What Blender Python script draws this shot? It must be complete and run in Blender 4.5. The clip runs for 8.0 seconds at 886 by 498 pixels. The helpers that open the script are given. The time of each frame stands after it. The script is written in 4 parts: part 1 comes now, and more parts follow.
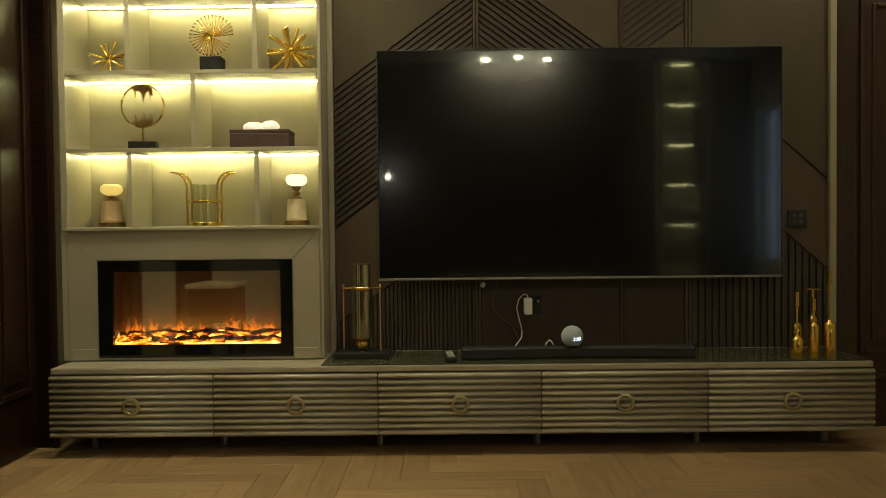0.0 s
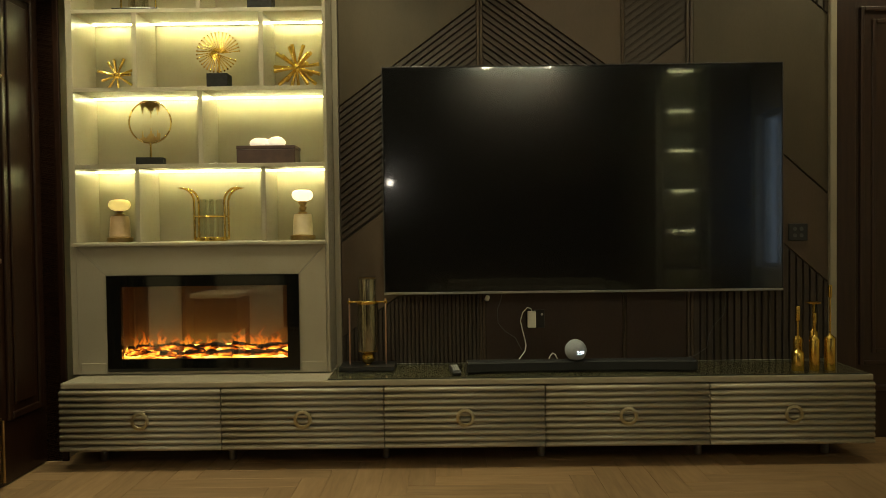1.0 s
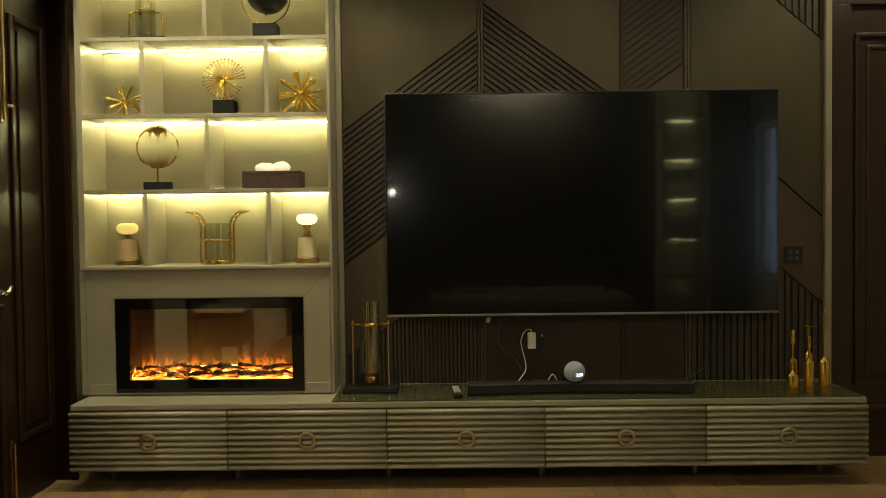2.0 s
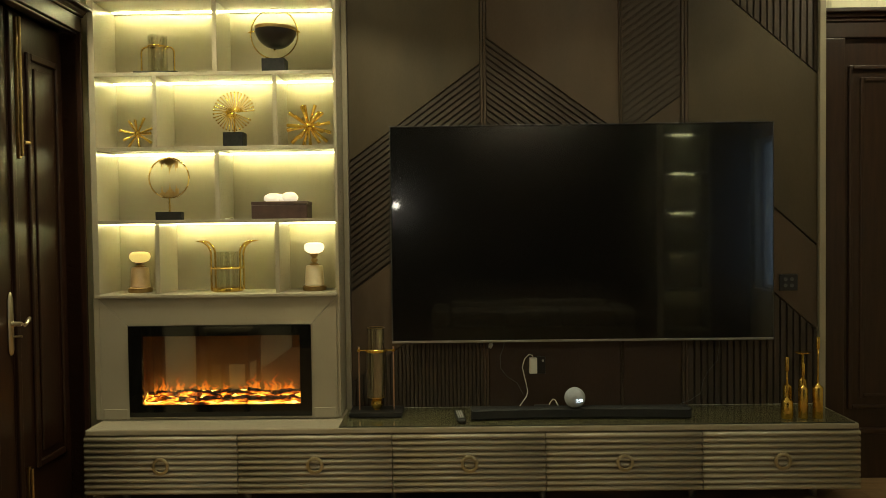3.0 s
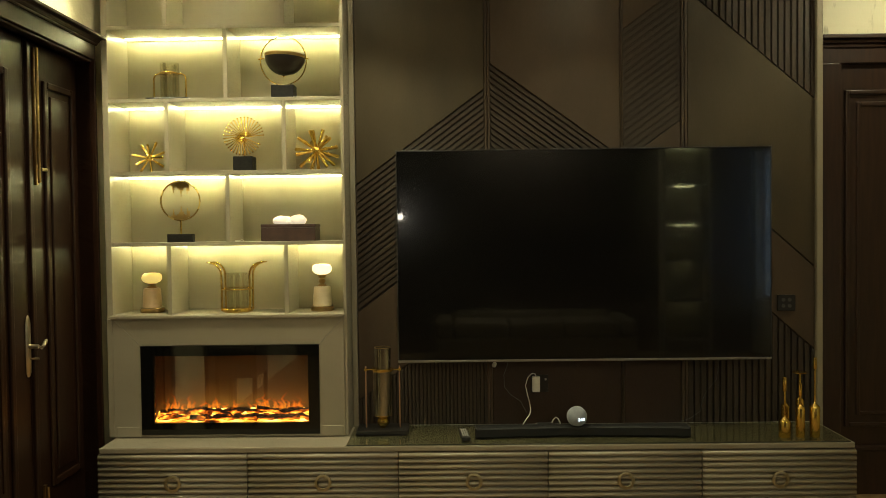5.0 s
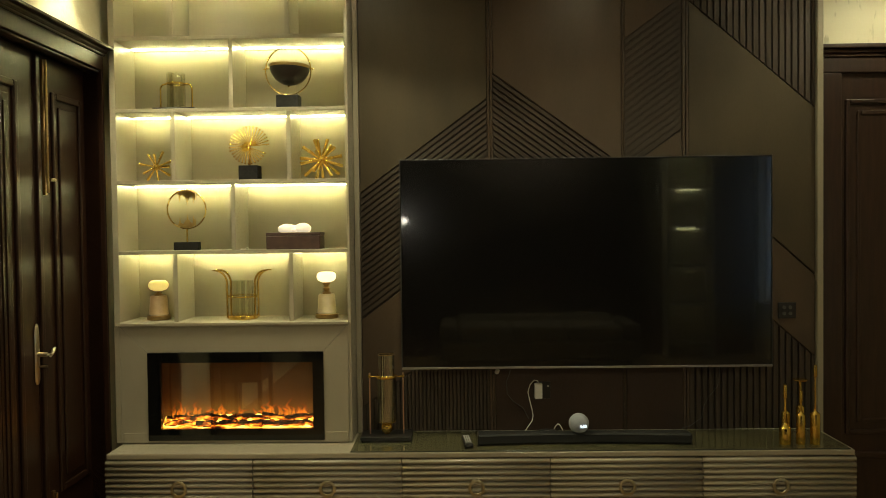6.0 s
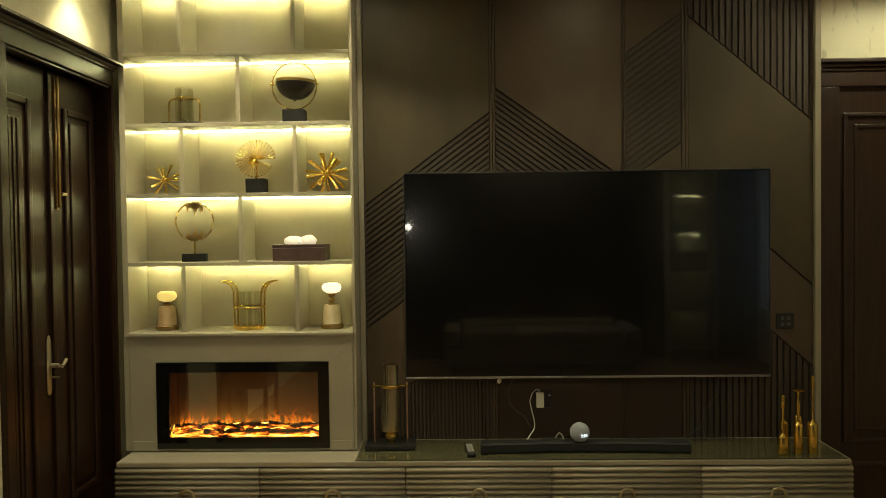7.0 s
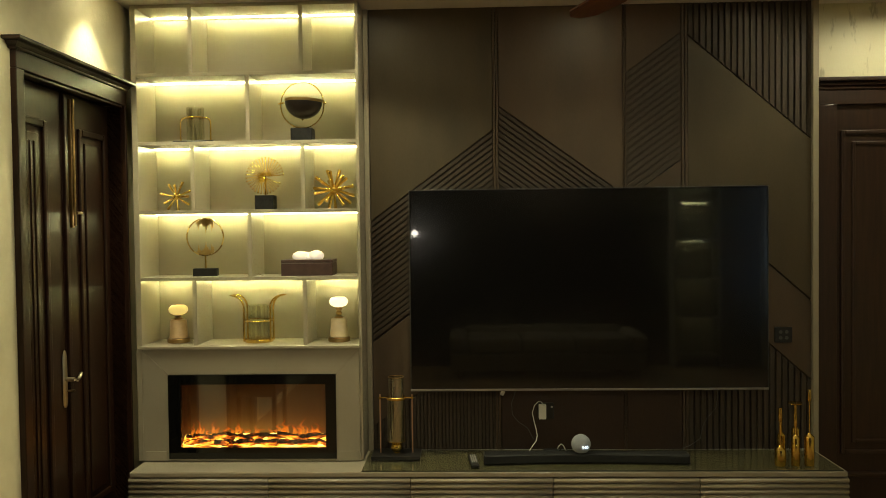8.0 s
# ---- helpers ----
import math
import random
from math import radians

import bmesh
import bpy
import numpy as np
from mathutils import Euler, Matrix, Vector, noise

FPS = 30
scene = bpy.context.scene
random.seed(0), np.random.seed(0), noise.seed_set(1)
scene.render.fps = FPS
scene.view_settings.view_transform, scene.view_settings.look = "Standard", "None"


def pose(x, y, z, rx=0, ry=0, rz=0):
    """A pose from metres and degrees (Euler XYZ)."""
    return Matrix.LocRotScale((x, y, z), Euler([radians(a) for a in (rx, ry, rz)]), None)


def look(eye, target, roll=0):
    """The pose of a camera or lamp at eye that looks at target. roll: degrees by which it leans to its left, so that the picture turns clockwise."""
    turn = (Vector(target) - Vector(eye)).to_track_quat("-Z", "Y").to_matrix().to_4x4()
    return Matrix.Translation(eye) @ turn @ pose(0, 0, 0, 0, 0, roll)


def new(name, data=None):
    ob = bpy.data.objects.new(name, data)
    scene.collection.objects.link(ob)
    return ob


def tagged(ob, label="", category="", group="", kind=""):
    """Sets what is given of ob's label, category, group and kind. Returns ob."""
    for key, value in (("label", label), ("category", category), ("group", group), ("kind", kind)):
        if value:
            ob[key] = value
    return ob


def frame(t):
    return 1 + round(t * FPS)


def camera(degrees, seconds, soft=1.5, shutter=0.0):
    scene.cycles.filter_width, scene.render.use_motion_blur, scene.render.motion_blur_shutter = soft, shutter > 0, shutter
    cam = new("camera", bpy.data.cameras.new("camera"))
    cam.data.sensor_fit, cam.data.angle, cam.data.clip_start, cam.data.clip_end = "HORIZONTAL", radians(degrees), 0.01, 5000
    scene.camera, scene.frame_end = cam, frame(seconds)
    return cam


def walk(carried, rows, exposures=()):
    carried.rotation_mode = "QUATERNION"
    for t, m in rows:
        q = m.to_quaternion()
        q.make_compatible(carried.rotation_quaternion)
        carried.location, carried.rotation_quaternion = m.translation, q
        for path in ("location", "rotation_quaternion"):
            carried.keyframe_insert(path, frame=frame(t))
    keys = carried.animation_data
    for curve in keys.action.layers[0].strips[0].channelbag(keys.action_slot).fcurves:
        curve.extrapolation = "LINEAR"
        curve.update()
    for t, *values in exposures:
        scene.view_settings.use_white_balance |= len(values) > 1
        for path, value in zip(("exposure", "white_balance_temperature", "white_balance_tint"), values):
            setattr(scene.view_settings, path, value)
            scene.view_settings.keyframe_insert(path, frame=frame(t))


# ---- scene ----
cam = camera(58.9, 8.0, soft=0.75)
PATH = [
    (0, (0.038, 0.212, 0.994), (0.027, 2.211, 0.943), -0.6),
    (0.5, (0.023, 0.195, 1.042), (0.013, 2.194, 0.982), -0.6),
    (1, (0.015, 0.173, 1.069), (0.005, 2.172, 1.015), -0.7),
    (1.5, (0.018, 0.149, 1.12), (0.006, 2.148, 1.061), -0.7),
    (3, (0.016, 0.004, 1.336), (-0.006, 2.003, 1.277), -0.7),
    (3.5, (0.015, -0.023, 1.379), (-0.011, 1.976, 1.32), -0.7),
    (4, (0.017, -0.046, 1.404), (-0.013, 1.953, 1.345), -0.7),
    (4.5, (0.006, -0.064, 1.42), (-0.021, 1.935, 1.365), -0.7),
    (6, (0.014, -0.122, 1.477), (-0.026, 1.877, 1.425), -0.7),
    (6.5, (0.024, -0.143, 1.504), (-0.023, 1.856, 1.448), -0.7),
    (7, (0.02, -0.19, 1.538), (-0.03, 1.809, 1.487), -0.7),
    (7.5, (0.033, -0.219, 1.575), (-0.027, 1.78, 1.522), -0.7),
    (8, (0.042, -0.282, 1.626), (-0.028, 1.716, 1.573), -0.7),
]
walk(cam, [(t, look(eye, target, roll)) for t, eye, target, roll in PATH])

# ---- world and lights ----
world = bpy.data.worlds.new("world")
scene.world = world
world.use_nodes = True
wn = world.node_tree
sky = wn.nodes.new("ShaderNodeTexSky")
sky.sky_type, sky.sun_disc, sky.sun_elevation, sky.sun_rotation = "NISHITA", False, radians(4), radians(200)
wn.links.new(sky.outputs[0], wn.nodes["Background"].inputs[0])
wn.nodes["Background"].inputs[1].default_value = 0.05
scene.view_settings.exposure = 0.0

LED = (1.0, 0.99, 0.46)
LED_POWER = 100.0
WARM = (1.0, 0.94, 0.60)
# ceiling downlights: x, y, power, beam in degrees
# The last three are mirrored in the screen; most others are added fill lights.
DOWNLIGHTS = [(-1.640, 3.44, 34, 84), (-1.30, 3.62, 5, 150), (-1.05, 3.32, 52, 108), (-0.45, 3.68, 16, 78), (-0.15, 3.30, 20, 114), (0.68, 3.68, 3.5, 78), (0.70, 3.30, 7.5, 114),
              (1.50, 3.30, 5.5, 114), (1.62, 3.68, 5, 78), (2.35, 3.60, 20, 174), (-1.45, 2.25, 26, 150), (-0.95, 1.75, 42, 80), (0.75, 1.75, 4, 84), (0.47, -0.97, 4, 110), (0.82, -0.86, 4, 110), (1.14, -0.97, 4, 110)]


# ---- materials ----
def nodes_of(name):
    m = bpy.data.materials.new(name)
    m.use_nodes = True
    return m, m.node_tree, m.node_tree.nodes["Principled BSDF"]


def ramp(nt, fac, stops):
    r = nt.nodes.new("ShaderNodeValToRGB")
    els = r.color_ramp.elements
    while len(els) < len(stops):
        els.new(0.5)
    for e, (p, c) in zip(els, stops):
        e.position, e.color = p, (*c, 1)
    nt.links.new(fac, r.inputs[0])
    return r.outputs[0]


def noise_of(nt, scale, detail=4, stretch=(1, 1, 1), rough=0.55, shift=None):
    tc = nt.nodes.new("ShaderNodeTexCoord")
    mp = nt.nodes.new("ShaderNodeMapping")
    mp.inputs["Scale"].default_value = stretch
    n = nt.nodes.new("ShaderNodeTexNoise")
    n.inputs["Scale"].default_value, n.inputs["Detail"].default_value, n.inputs["Roughness"].default_value = scale, detail, rough
    nt.links.new(tc.outputs["Object"], mp.inputs[0])
    nt.links.new(mp.outputs[0], n.inputs["Vector"])
    if shift is not None:
        sc = nt.nodes.new("ShaderNodeVectorMath")
        sc.operation = "SCALE"
        sc.inputs[0].default_value = (31, 17, 7)
        nt.links.new(shift, sc.inputs["Scale"])
        nt.links.new(sc.outputs[0], mp.inputs["Location"])
    return n.outputs["Fac"]


def bump(nt, b, height, strength, dist=0.002):
    bp = nt.nodes.new("ShaderNodeBump")
    bp.inputs["Strength"].default_value, bp.inputs["Distance"].default_value = strength, dist
    nt.links.new(height, bp.inputs["Height"])
    nt.links.new(bp.outputs[0], b.inputs["Normal"])


def surface(name, c1, c2, rough, scale=8, stretch=(1, 1, 1), metal=0.0, bump_by=0.1, fine=90, coat=0.0, vary=0.0):
    """A two-scale surface: a slow drift between two colours, a fine grain in relief and in the gloss."""
    m, nt, b = nodes_of(name)
    slow = noise_of(nt, scale, 5, stretch)
    col = ramp(nt, slow, [(0.3, c1), (0.7, c2)])
    if vary:
        oi = nt.nodes.new("ShaderNodeObjectInfo")
        hv = nt.nodes.new("ShaderNodeHueSaturation")
        mr = nt.nodes.new("ShaderNodeMapRange")
        mr.inputs["To Min"].default_value, mr.inputs["To Max"].default_value = 1 - vary, 1 + vary
        nt.links.new(oi.outputs["Random"], mr.inputs["Value"])
        nt.links.new(mr.outputs[0], hv.inputs["Value"])
        nt.links.new(col, hv.inputs["Color"])
        col = hv.outputs[0]
    nt.links.new(col, b.inputs["Base Color"])
    grain = noise_of(nt, fine, 3, stretch)
    lo_r, hi_r = (0.97, 1.04) if metal else (0.85, 1.2)
    rr = ramp(nt, grain, [(0.3, (rough * lo_r,) * 3), (0.7, (min(1, rough * hi_r),) * 3)])
    nt.links.new(rr, b.inputs["Roughness"])
    b.inputs["Metallic"].default_value = metal
    b.inputs["Coat Weight"].default_value = coat
    b.inputs["Coat Roughness"].default_value = 0.15
    if bump_by:
        bump(nt, b, grain, bump_by)
    return m


def glow(name, colour, power):
    m, nt, b = nodes_of(name)
    b.inputs["Base Color"].default_value = (*colour, 1)
    b.inputs["Emission Color"].default_value = (*colour, 1)
    b.inputs["Emission Strength"].default_value = power
    return m


def glass(name, tint=(1, 1, 1), gloss=0.08, rough=0.02):
    """Thin clear glass: mostly see-through with a mirror share."""
    m, nt, b = nodes_of(name)
    nt.nodes.remove(b)
    tr = nt.nodes.new("ShaderNodeBsdfTransparent")
    gl = nt.nodes.new("ShaderNodeBsdfGlossy")
    fr = nt.nodes.new("ShaderNodeLayerWeight")
    pw = nt.nodes.new("ShaderNodeMath")
    ad = nt.nodes.new("ShaderNodeMath")
    pw.operation, pw.inputs[1].default_value = "POWER", 4.0
    mx = nt.nodes.new("ShaderNodeMixShader")
    tr.inputs[0].default_value = (*tint, 1)
    gl.inputs["Roughness"].default_value = rough
    ad.inputs[1].default_value = gloss
    nt.links.new(fr.outputs["Facing"], pw.inputs[0])
    nt.links.new(pw.outputs[0], ad.inputs[0])
    nt.links.new(ad.outputs[0], mx.inputs[0])
    nt.links.new(tr.outputs[0], mx.inputs[1])
    nt.links.new(gl.outputs[0], mx.inputs[2])
    nt.links.new(mx.outputs[0], nt.nodes["Material Output"].inputs[0])
    return m


TAUPE = surface("taupe_lacquer", (0.30, 0.262, 0.19), (0.345, 0.302, 0.22), 0.30, 3, bump_by=0.03, fine=160)
# Panel veneer again, with the olive sheen of some boards put into its colour.
OLIVE_SHEEN = surface("olive_sheen_panel", (0.054, 0.039, 0.019), (0.087, 0.063, 0.031), 0.52, 3.0, (1, 1, 0.35), bump_by=0.06, fine=140, vary=0.05)
SLAT = surface("dark_bronze_slat", (0.040, 0.028, 0.0175), (0.062, 0.043, 0.027), 0.55, 3.0, (1, 1, 0.35), bump_by=0.06, fine=140, vary=0.06)
RUSSET = surface("russet_panel", (0.030, 0.014, 0.0065), (0.044, 0.021, 0.0095), 0.5, 3.0, (1, 1, 0.35), bump_by=0.06, fine=140, vary=0.05)
PANEL = surface("bronze_brown_panel", (0.062, 0.041, 0.0235), (0.102, 0.067, 0.039), 0.52, 3.0, (1, 1, 0.35), bump_by=0.06, fine=140, vary=0.06)
# Colour darkened to stand for the shade of deep grooves between slats.
BACKING = surface("groove_shade_backing", (0.02, 0.014, 0.01), (0.03, 0.02, 0.014), 0.7, 6)
WOOD = surface("dark_varnished_wood", (0.0125, 0.0048, 0.0024), (0.023, 0.0092, 0.0044), 0.36, 9, (6, 6, 0.5), bump_by=0.05, fine=60, coat=0.06)
PANELLING = surface("brown_varnished_panelling", (0.021, 0.0092, 0.0052), (0.038, 0.0168, 0.0094), 0.38, 9, (6, 6, 0.5), bump_by=0.05, fine=60, coat=0.05)
FAN_WOOD = surface("red_brown_wood", (0.10, 0.032, 0.014), (0.15, 0.052, 0.022), 0.4, 9, (0.6, 6, 6), bump_by=0.05, fine=60)
WOOD.node_tree.nodes["Principled BSDF"].inputs["Specular IOR Level"].default_value = 0.27
STUCCO = surface("cream_stucco", (0.60, 0.545, 0.355), (0.70, 0.645, 0.44), 0.6, 7, (1, 1, 1), bump_by=0.9, fine=30)
MARBLED = surface("cream_marbled_plaster", (0.40, 0.36, 0.24), (0.62, 0.575, 0.40), 0.5, 5, (1.0, 1, 2.2), bump_by=0.25, fine=30)
for n in MARBLED.node_tree.nodes:
    if n.bl_idname == "ShaderNodeValToRGB" and n.color_ramp.elements[0].color[0] < 0.47 and n.color_ramp.elements[1].color[2] < 0.45:
        n.color_ramp.elements[0].position, n.color_ramp.elements[1].position = 0.36, 0.44
    if n.bl_idname == "ShaderNodeMapping":
        n.inputs["Rotation"].default_value = (0, radians(38), 0)
        n.inputs["Scale"].default_value = (4.5, 1.0, 1.2)
CEILING = surface("ceiling_paint", (0.66, 0.62, 0.54), (0.72, 0.68, 0.60), 0.8, 3, bump_by=0.05)
OLD_GOLD = surface("dark_old_gold", (0.46, 0.31, 0.10), (0.54, 0.37, 0.125), 0.27, 8, metal=1.0, bump_by=0, fine=14)
GOLD = surface("brushed_gold", (0.74, 0.50, 0.115), (0.79, 0.545, 0.14), 0.23, 8, metal=1.0, bump_by=0, fine=14)
BRONZE = surface("antique_bronze", (0.34, 0.22, 0.09), (0.46, 0.31, 0.13), 0.33, 30, metal=1.0, bump_by=0, fine=18)
BRASS = surface("aged_brass", (0.40, 0.33, 0.20), (0.50, 0.42, 0.27), 0.32, 25, metal=1.0, bump_by=0, fine=18)
DULL_BRASS = surface("dull_brass", (0.38, 0.32, 0.20), (0.46, 0.39, 0.25), 0.44, 25, metal=1.0, bump_by=0, fine=18)
CHAMPAGNE = surface("champagne_metal", (0.56, 0.49, 0.36), (0.64, 0.56, 0.42), 0.34, 25, metal=1.0, bump_by=0, fine=18)
CHROME = surface("satin_steel", (0.55, 0.54, 0.50), (0.65, 0.64, 0.60), 0.3, 20, metal=1.0, bump_by=0, fine=18)
ENAMEL = surface("black_enamel", (0.012, 0.009, 0.007), (0.020, 0.015, 0.012), 0.32, 12, bump_by=0.0)
BLACK = surface("black_satin", (0.012, 0.011, 0.010), (0.02, 0.018, 0.016), 0.35, 12, bump_by=0.05)
GLOSS_BLACK = surface("gloss_black_frame", (0.004, 0.004, 0.004), (0.006, 0.006, 0.005), 0.06, 12, bump_by=0)
SLATE = surface("black_stone", (0.006, 0.0055, 0.005), (0.013, 0.012, 0.0105), 0.6, 25, bump_by=0.2)
SLATE.node_tree.nodes["Principled BSDF"].inputs["Specular IOR Level"].default_value = 0.25
LEATHER = surface("dark_brown_leather", (0.045, 0.022, 0.018), (0.07, 0.035, 0.026), 0.5, 20, bump_by=0.4, fine=260)
FABRIC = surface("grey_knit_fabric", (0.27, 0.29, 0.32), (0.34, 0.36, 0.39), 0.9, 40, bump_by=0.4, fine=400)
MESH_BLACK = surface("black_speaker_cloth", (0.005, 0.005, 0.0045), (0.009, 0.009, 0.008), 0.7, 30, bump_by=0.5, fine=500)
ALABASTER = surface("pale_alabaster", (0.66, 0.53, 0.33), (0.80, 0.68, 0.46), 0.32, 18, bump_by=0.05)
HONEY_STONE = surface("honey_alabaster", (0.56, 0.38, 0.20), (0.70, 0.50, 0.29), 0.32, 18, bump_by=0.05)
PLASTIC = surface("white_plastic", (0.84, 0.82, 0.74), (0.88, 0.86, 0.78), 0.35, 10, bump_by=0.02)
DARK_KEY = surface("dark_grey_rubber", (0.07, 0.07, 0.065), (0.10, 0.10, 0.09), 0.5, 30)
GREY_KEY = surface("grey_rubber_keys", (0.34, 0.33, 0.31), (0.44, 0.43, 0.40), 0.5, 30)
UPHOLSTERY = surface("taupe_upholstery", (0.17, 0.14, 0.09), (0.23, 0.19, 0.125), 0.85, 20, bump_by=0.4, fine=200)
LED_STRIP = glow("led_strip", LED, LED_POWER)
LAMP_GLOW = glow("lamp_disc", WARM, 650)
DIM_LAMP = glow("unseen_lamp_disc", WARM, 30)
DIM_STRIP = glow("dim_led_strip", LED, 38)
CRYSTAL = glass("thick_clear_glass", (0.93, 0.92, 0.86), 0.16, 0.03)
ROSE = surface("rose_gold_rod", (0.70, 0.47, 0.34), (0.76, 0.52, 0.38), 0.3, 25, metal=1.0, bump_by=0, fine=18)
CLEAR = glass("clear_glass", (0.95, 0.95, 0.90), 0.09)
DARK_EDGE = surface("dark_glass_edge", (0.05, 0.055, 0.045), (0.06, 0.066, 0.054), 0.2, 4, bump_by=0)
EDGE_HIGHLIGHT = surface("glass_edge_highlight", (0.55, 0.56, 0.50), (0.62, 0.63, 0.56), 0.25, 4, bump_by=0)
TOP_GLASS = glass("console_glass", (0.81, 0.82, 0.745), 0.03, 0.05)
FIRE_GLASS = glass("fire_glass", (0.90, 0.88, 0.84), 0.12, 0.01)


def streaked_glass():
    """Clear glass with upright metallic streaks mixed in to stand for reflections."""
    m = glass("streaked_glass", (0.90, 0.88, 0.80), 0.14, 0.04)
    nt = m.node_tree
    clear = nt.nodes["Material Output"].inputs[0].links[0].from_socket
    glint = nt.nodes.new("ShaderNodeBsdfPrincipled")
    glint.inputs["Base Color"].default_value = (0.80, 0.77, 0.66, 1)
    glint.inputs["Metallic"].default_value = 1.0
    glint.inputs["Roughness"].default_value = 0.15
    mx = nt.nodes.new("ShaderNodeMixShader")
    share = ramp(nt, noise_of(nt, 22, 2, (1, 1, 0.08)), [(0.42, (0.03,) * 3), (0.60, (0.42,) * 3)])
    nt.links.new(share, mx.inputs[0])
    nt.links.new(clear, mx.inputs[1])
    nt.links.new(glint.outputs[0], mx.inputs[2])
    nt.links.new(mx.outputs[0], nt.nodes["Material Output"].inputs[0])
    return m


STREAKED = streaked_glass()


def screen_material():
    m, nt, b = nodes_of("tv_screen")
    b.inputs["Base Color"].default_value = (0.004, 0.004, 0.004, 1)
    b.inputs["Roughness"].default_value = 0.17
    b.inputs["Specular IOR Level"].default_value = 0.45
    b.inputs["Coat Weight"].default_value = 0.75
    b.inputs["Coat Roughness"].default_value = 0.038
    return m


SCREEN = screen_material()
DARK_METAL = surface("dark_grey_bezel", (0.10, 0.098, 0.095), (0.13, 0.127, 0.122), 0.42, 4, metal=1.0, bump_by=0)
BEZEL = surface("silver_bezel", (0.34, 0.33, 0.31), (0.38, 0.37, 0.35), 0.4, 4, metal=1.0, bump_by=0)


def floor_material():
    m, nt, b = nodes_of("oak_plank")
    oi = nt.nodes.new("ShaderNodeObjectInfo")
    slow = noise_of(nt, 5, 6, (1, 8, 1), shift=oi.outputs["Random"])
    col = ramp(nt, slow, [(0.25, (0.19, 0.112, 0.052)), (0.55, (0.265, 0.164, 0.080)), (0.8, (0.32, 0.205, 0.106))])
    hv = nt.nodes.new("ShaderNodeHueSaturation")
    mr = nt.nodes.new("ShaderNodeMapRange")
    mr.inputs["To Min"].default_value, mr.inputs["To Max"].default_value = 0.86, 1.15
    nt.links.new(oi.outputs["Random"], mr.inputs["Value"])
    nt.links.new(mr.outputs[0], hv.inputs["Value"])
    nt.links.new(col, hv.inputs["Color"])
    nt.links.new(hv.outputs[0], b.inputs["Base Color"])
    b.inputs["Roughness"].default_value = 0.42
    bump(nt, b, noise_of(nt, 40, 4, (1, 12, 1)), 0.12)
    return m


OAK = floor_material()


def ember_material(name, hot, dark, power, scale):
    """Glowing coals: hot bands between charred bark. hot and dark: where the noise starts to glow and where it is black."""
    m, nt, b = nodes_of(name)
    n = noise_of(nt, scale, 4, (0.6, 1, 1.8), 0.6)
    b.inputs["Base Color"].default_value = (0.03, 0.015, 0.01, 1)
    b.inputs["Roughness"].default_value = 0.9
    mid = (hot + dark) / 2
    col = ramp(nt, n, [(dark, (0.4, 0.03, 0.0)), (mid, (1.0, 0.17, 0.008)), (hot, (1.0, 0.40, 0.03)), (hot + 0.14, (1.0, 0.66, 0.12))])
    st = ramp(nt, n, [(dark, (0.0, 0.0, 0.0)), (mid, (0.16,) * 3), (hot, (0.55,) * 3), (hot + 0.14, (1.0,) * 3)])
    mu = nt.nodes.new("ShaderNodeMath")
    mu.operation = "MULTIPLY"
    mu.inputs[1].default_value = power
    nt.links.new(st, mu.inputs[0])
    nt.links.new(col, b.inputs["Emission Color"])
    nt.links.new(mu.outputs[0], b.inputs["Emission Strength"])
    return m


def flame_material():
    """Thin flame: orange light that fades towards the tip and edges."""
    m, nt, b = nodes_of("flame")
    nt.nodes.remove(b)
    tc = nt.nodes.new("ShaderNodeTexCoord")
    sp = nt.nodes.new("ShaderNodeSeparateXYZ")
    nt.links.new(tc.outputs["Generated"], sp.inputs[0])
    fade = ramp(nt, sp.outputs[2], [(0.0, (0.6,) * 3), (0.5, (0.34,) * 3), (1.0, (0.04,) * 3)])
    col = ramp(nt, sp.outputs[2], [(0.0, (1.0, 0.36, 0.03)), (0.5, (1.0, 0.22, 0.012)), (1.0, (0.8, 0.10, 0.004))])
    n = noise_of(nt, 30, 3)
    mu = nt.nodes.new("ShaderNodeMath")
    mu.operation = "MULTIPLY"
    nt.links.new(fade, mu.inputs[0])
    nt.links.new(n, mu.inputs[1])
    em = nt.nodes.new("ShaderNodeEmission")
    em.inputs[1].default_value = 2.4
    tr = nt.nodes.new("ShaderNodeBsdfTransparent")
    mx = nt.nodes.new("ShaderNodeMixShader")
    nt.links.new(col, em.inputs[0])
    nt.links.new(mu.outputs[0], mx.inputs[0])
    nt.links.new(tr.outputs[0], mx.inputs[1])
    nt.links.new(em.outputs[0], mx.inputs[2])
    nt.links.new(mx.outputs[0], nt.nodes["Material Output"].inputs[0])
    return m


EMBER, COALS, FLAME = ember_material("ember_log", 0.62, 0.49, 5.5, 13), ember_material("coals", 0.46, 0.32, 6.4, 16), flame_material()
FIREBOX = surface("firebox_lining", (0.15, 0.092, 0.052), (0.20, 0.125, 0.07), 0.7, 6)


# ---- mesh helpers ----
def thing(name, x, y, z, label, category, group="", kind="", rz=0):
    ob = new(name)
    ob.empty_display_size = 0.05
    ob.matrix_basis = pose(x, y, z, 0, 0, rz)
    return tagged(ob, label, category, group, kind)


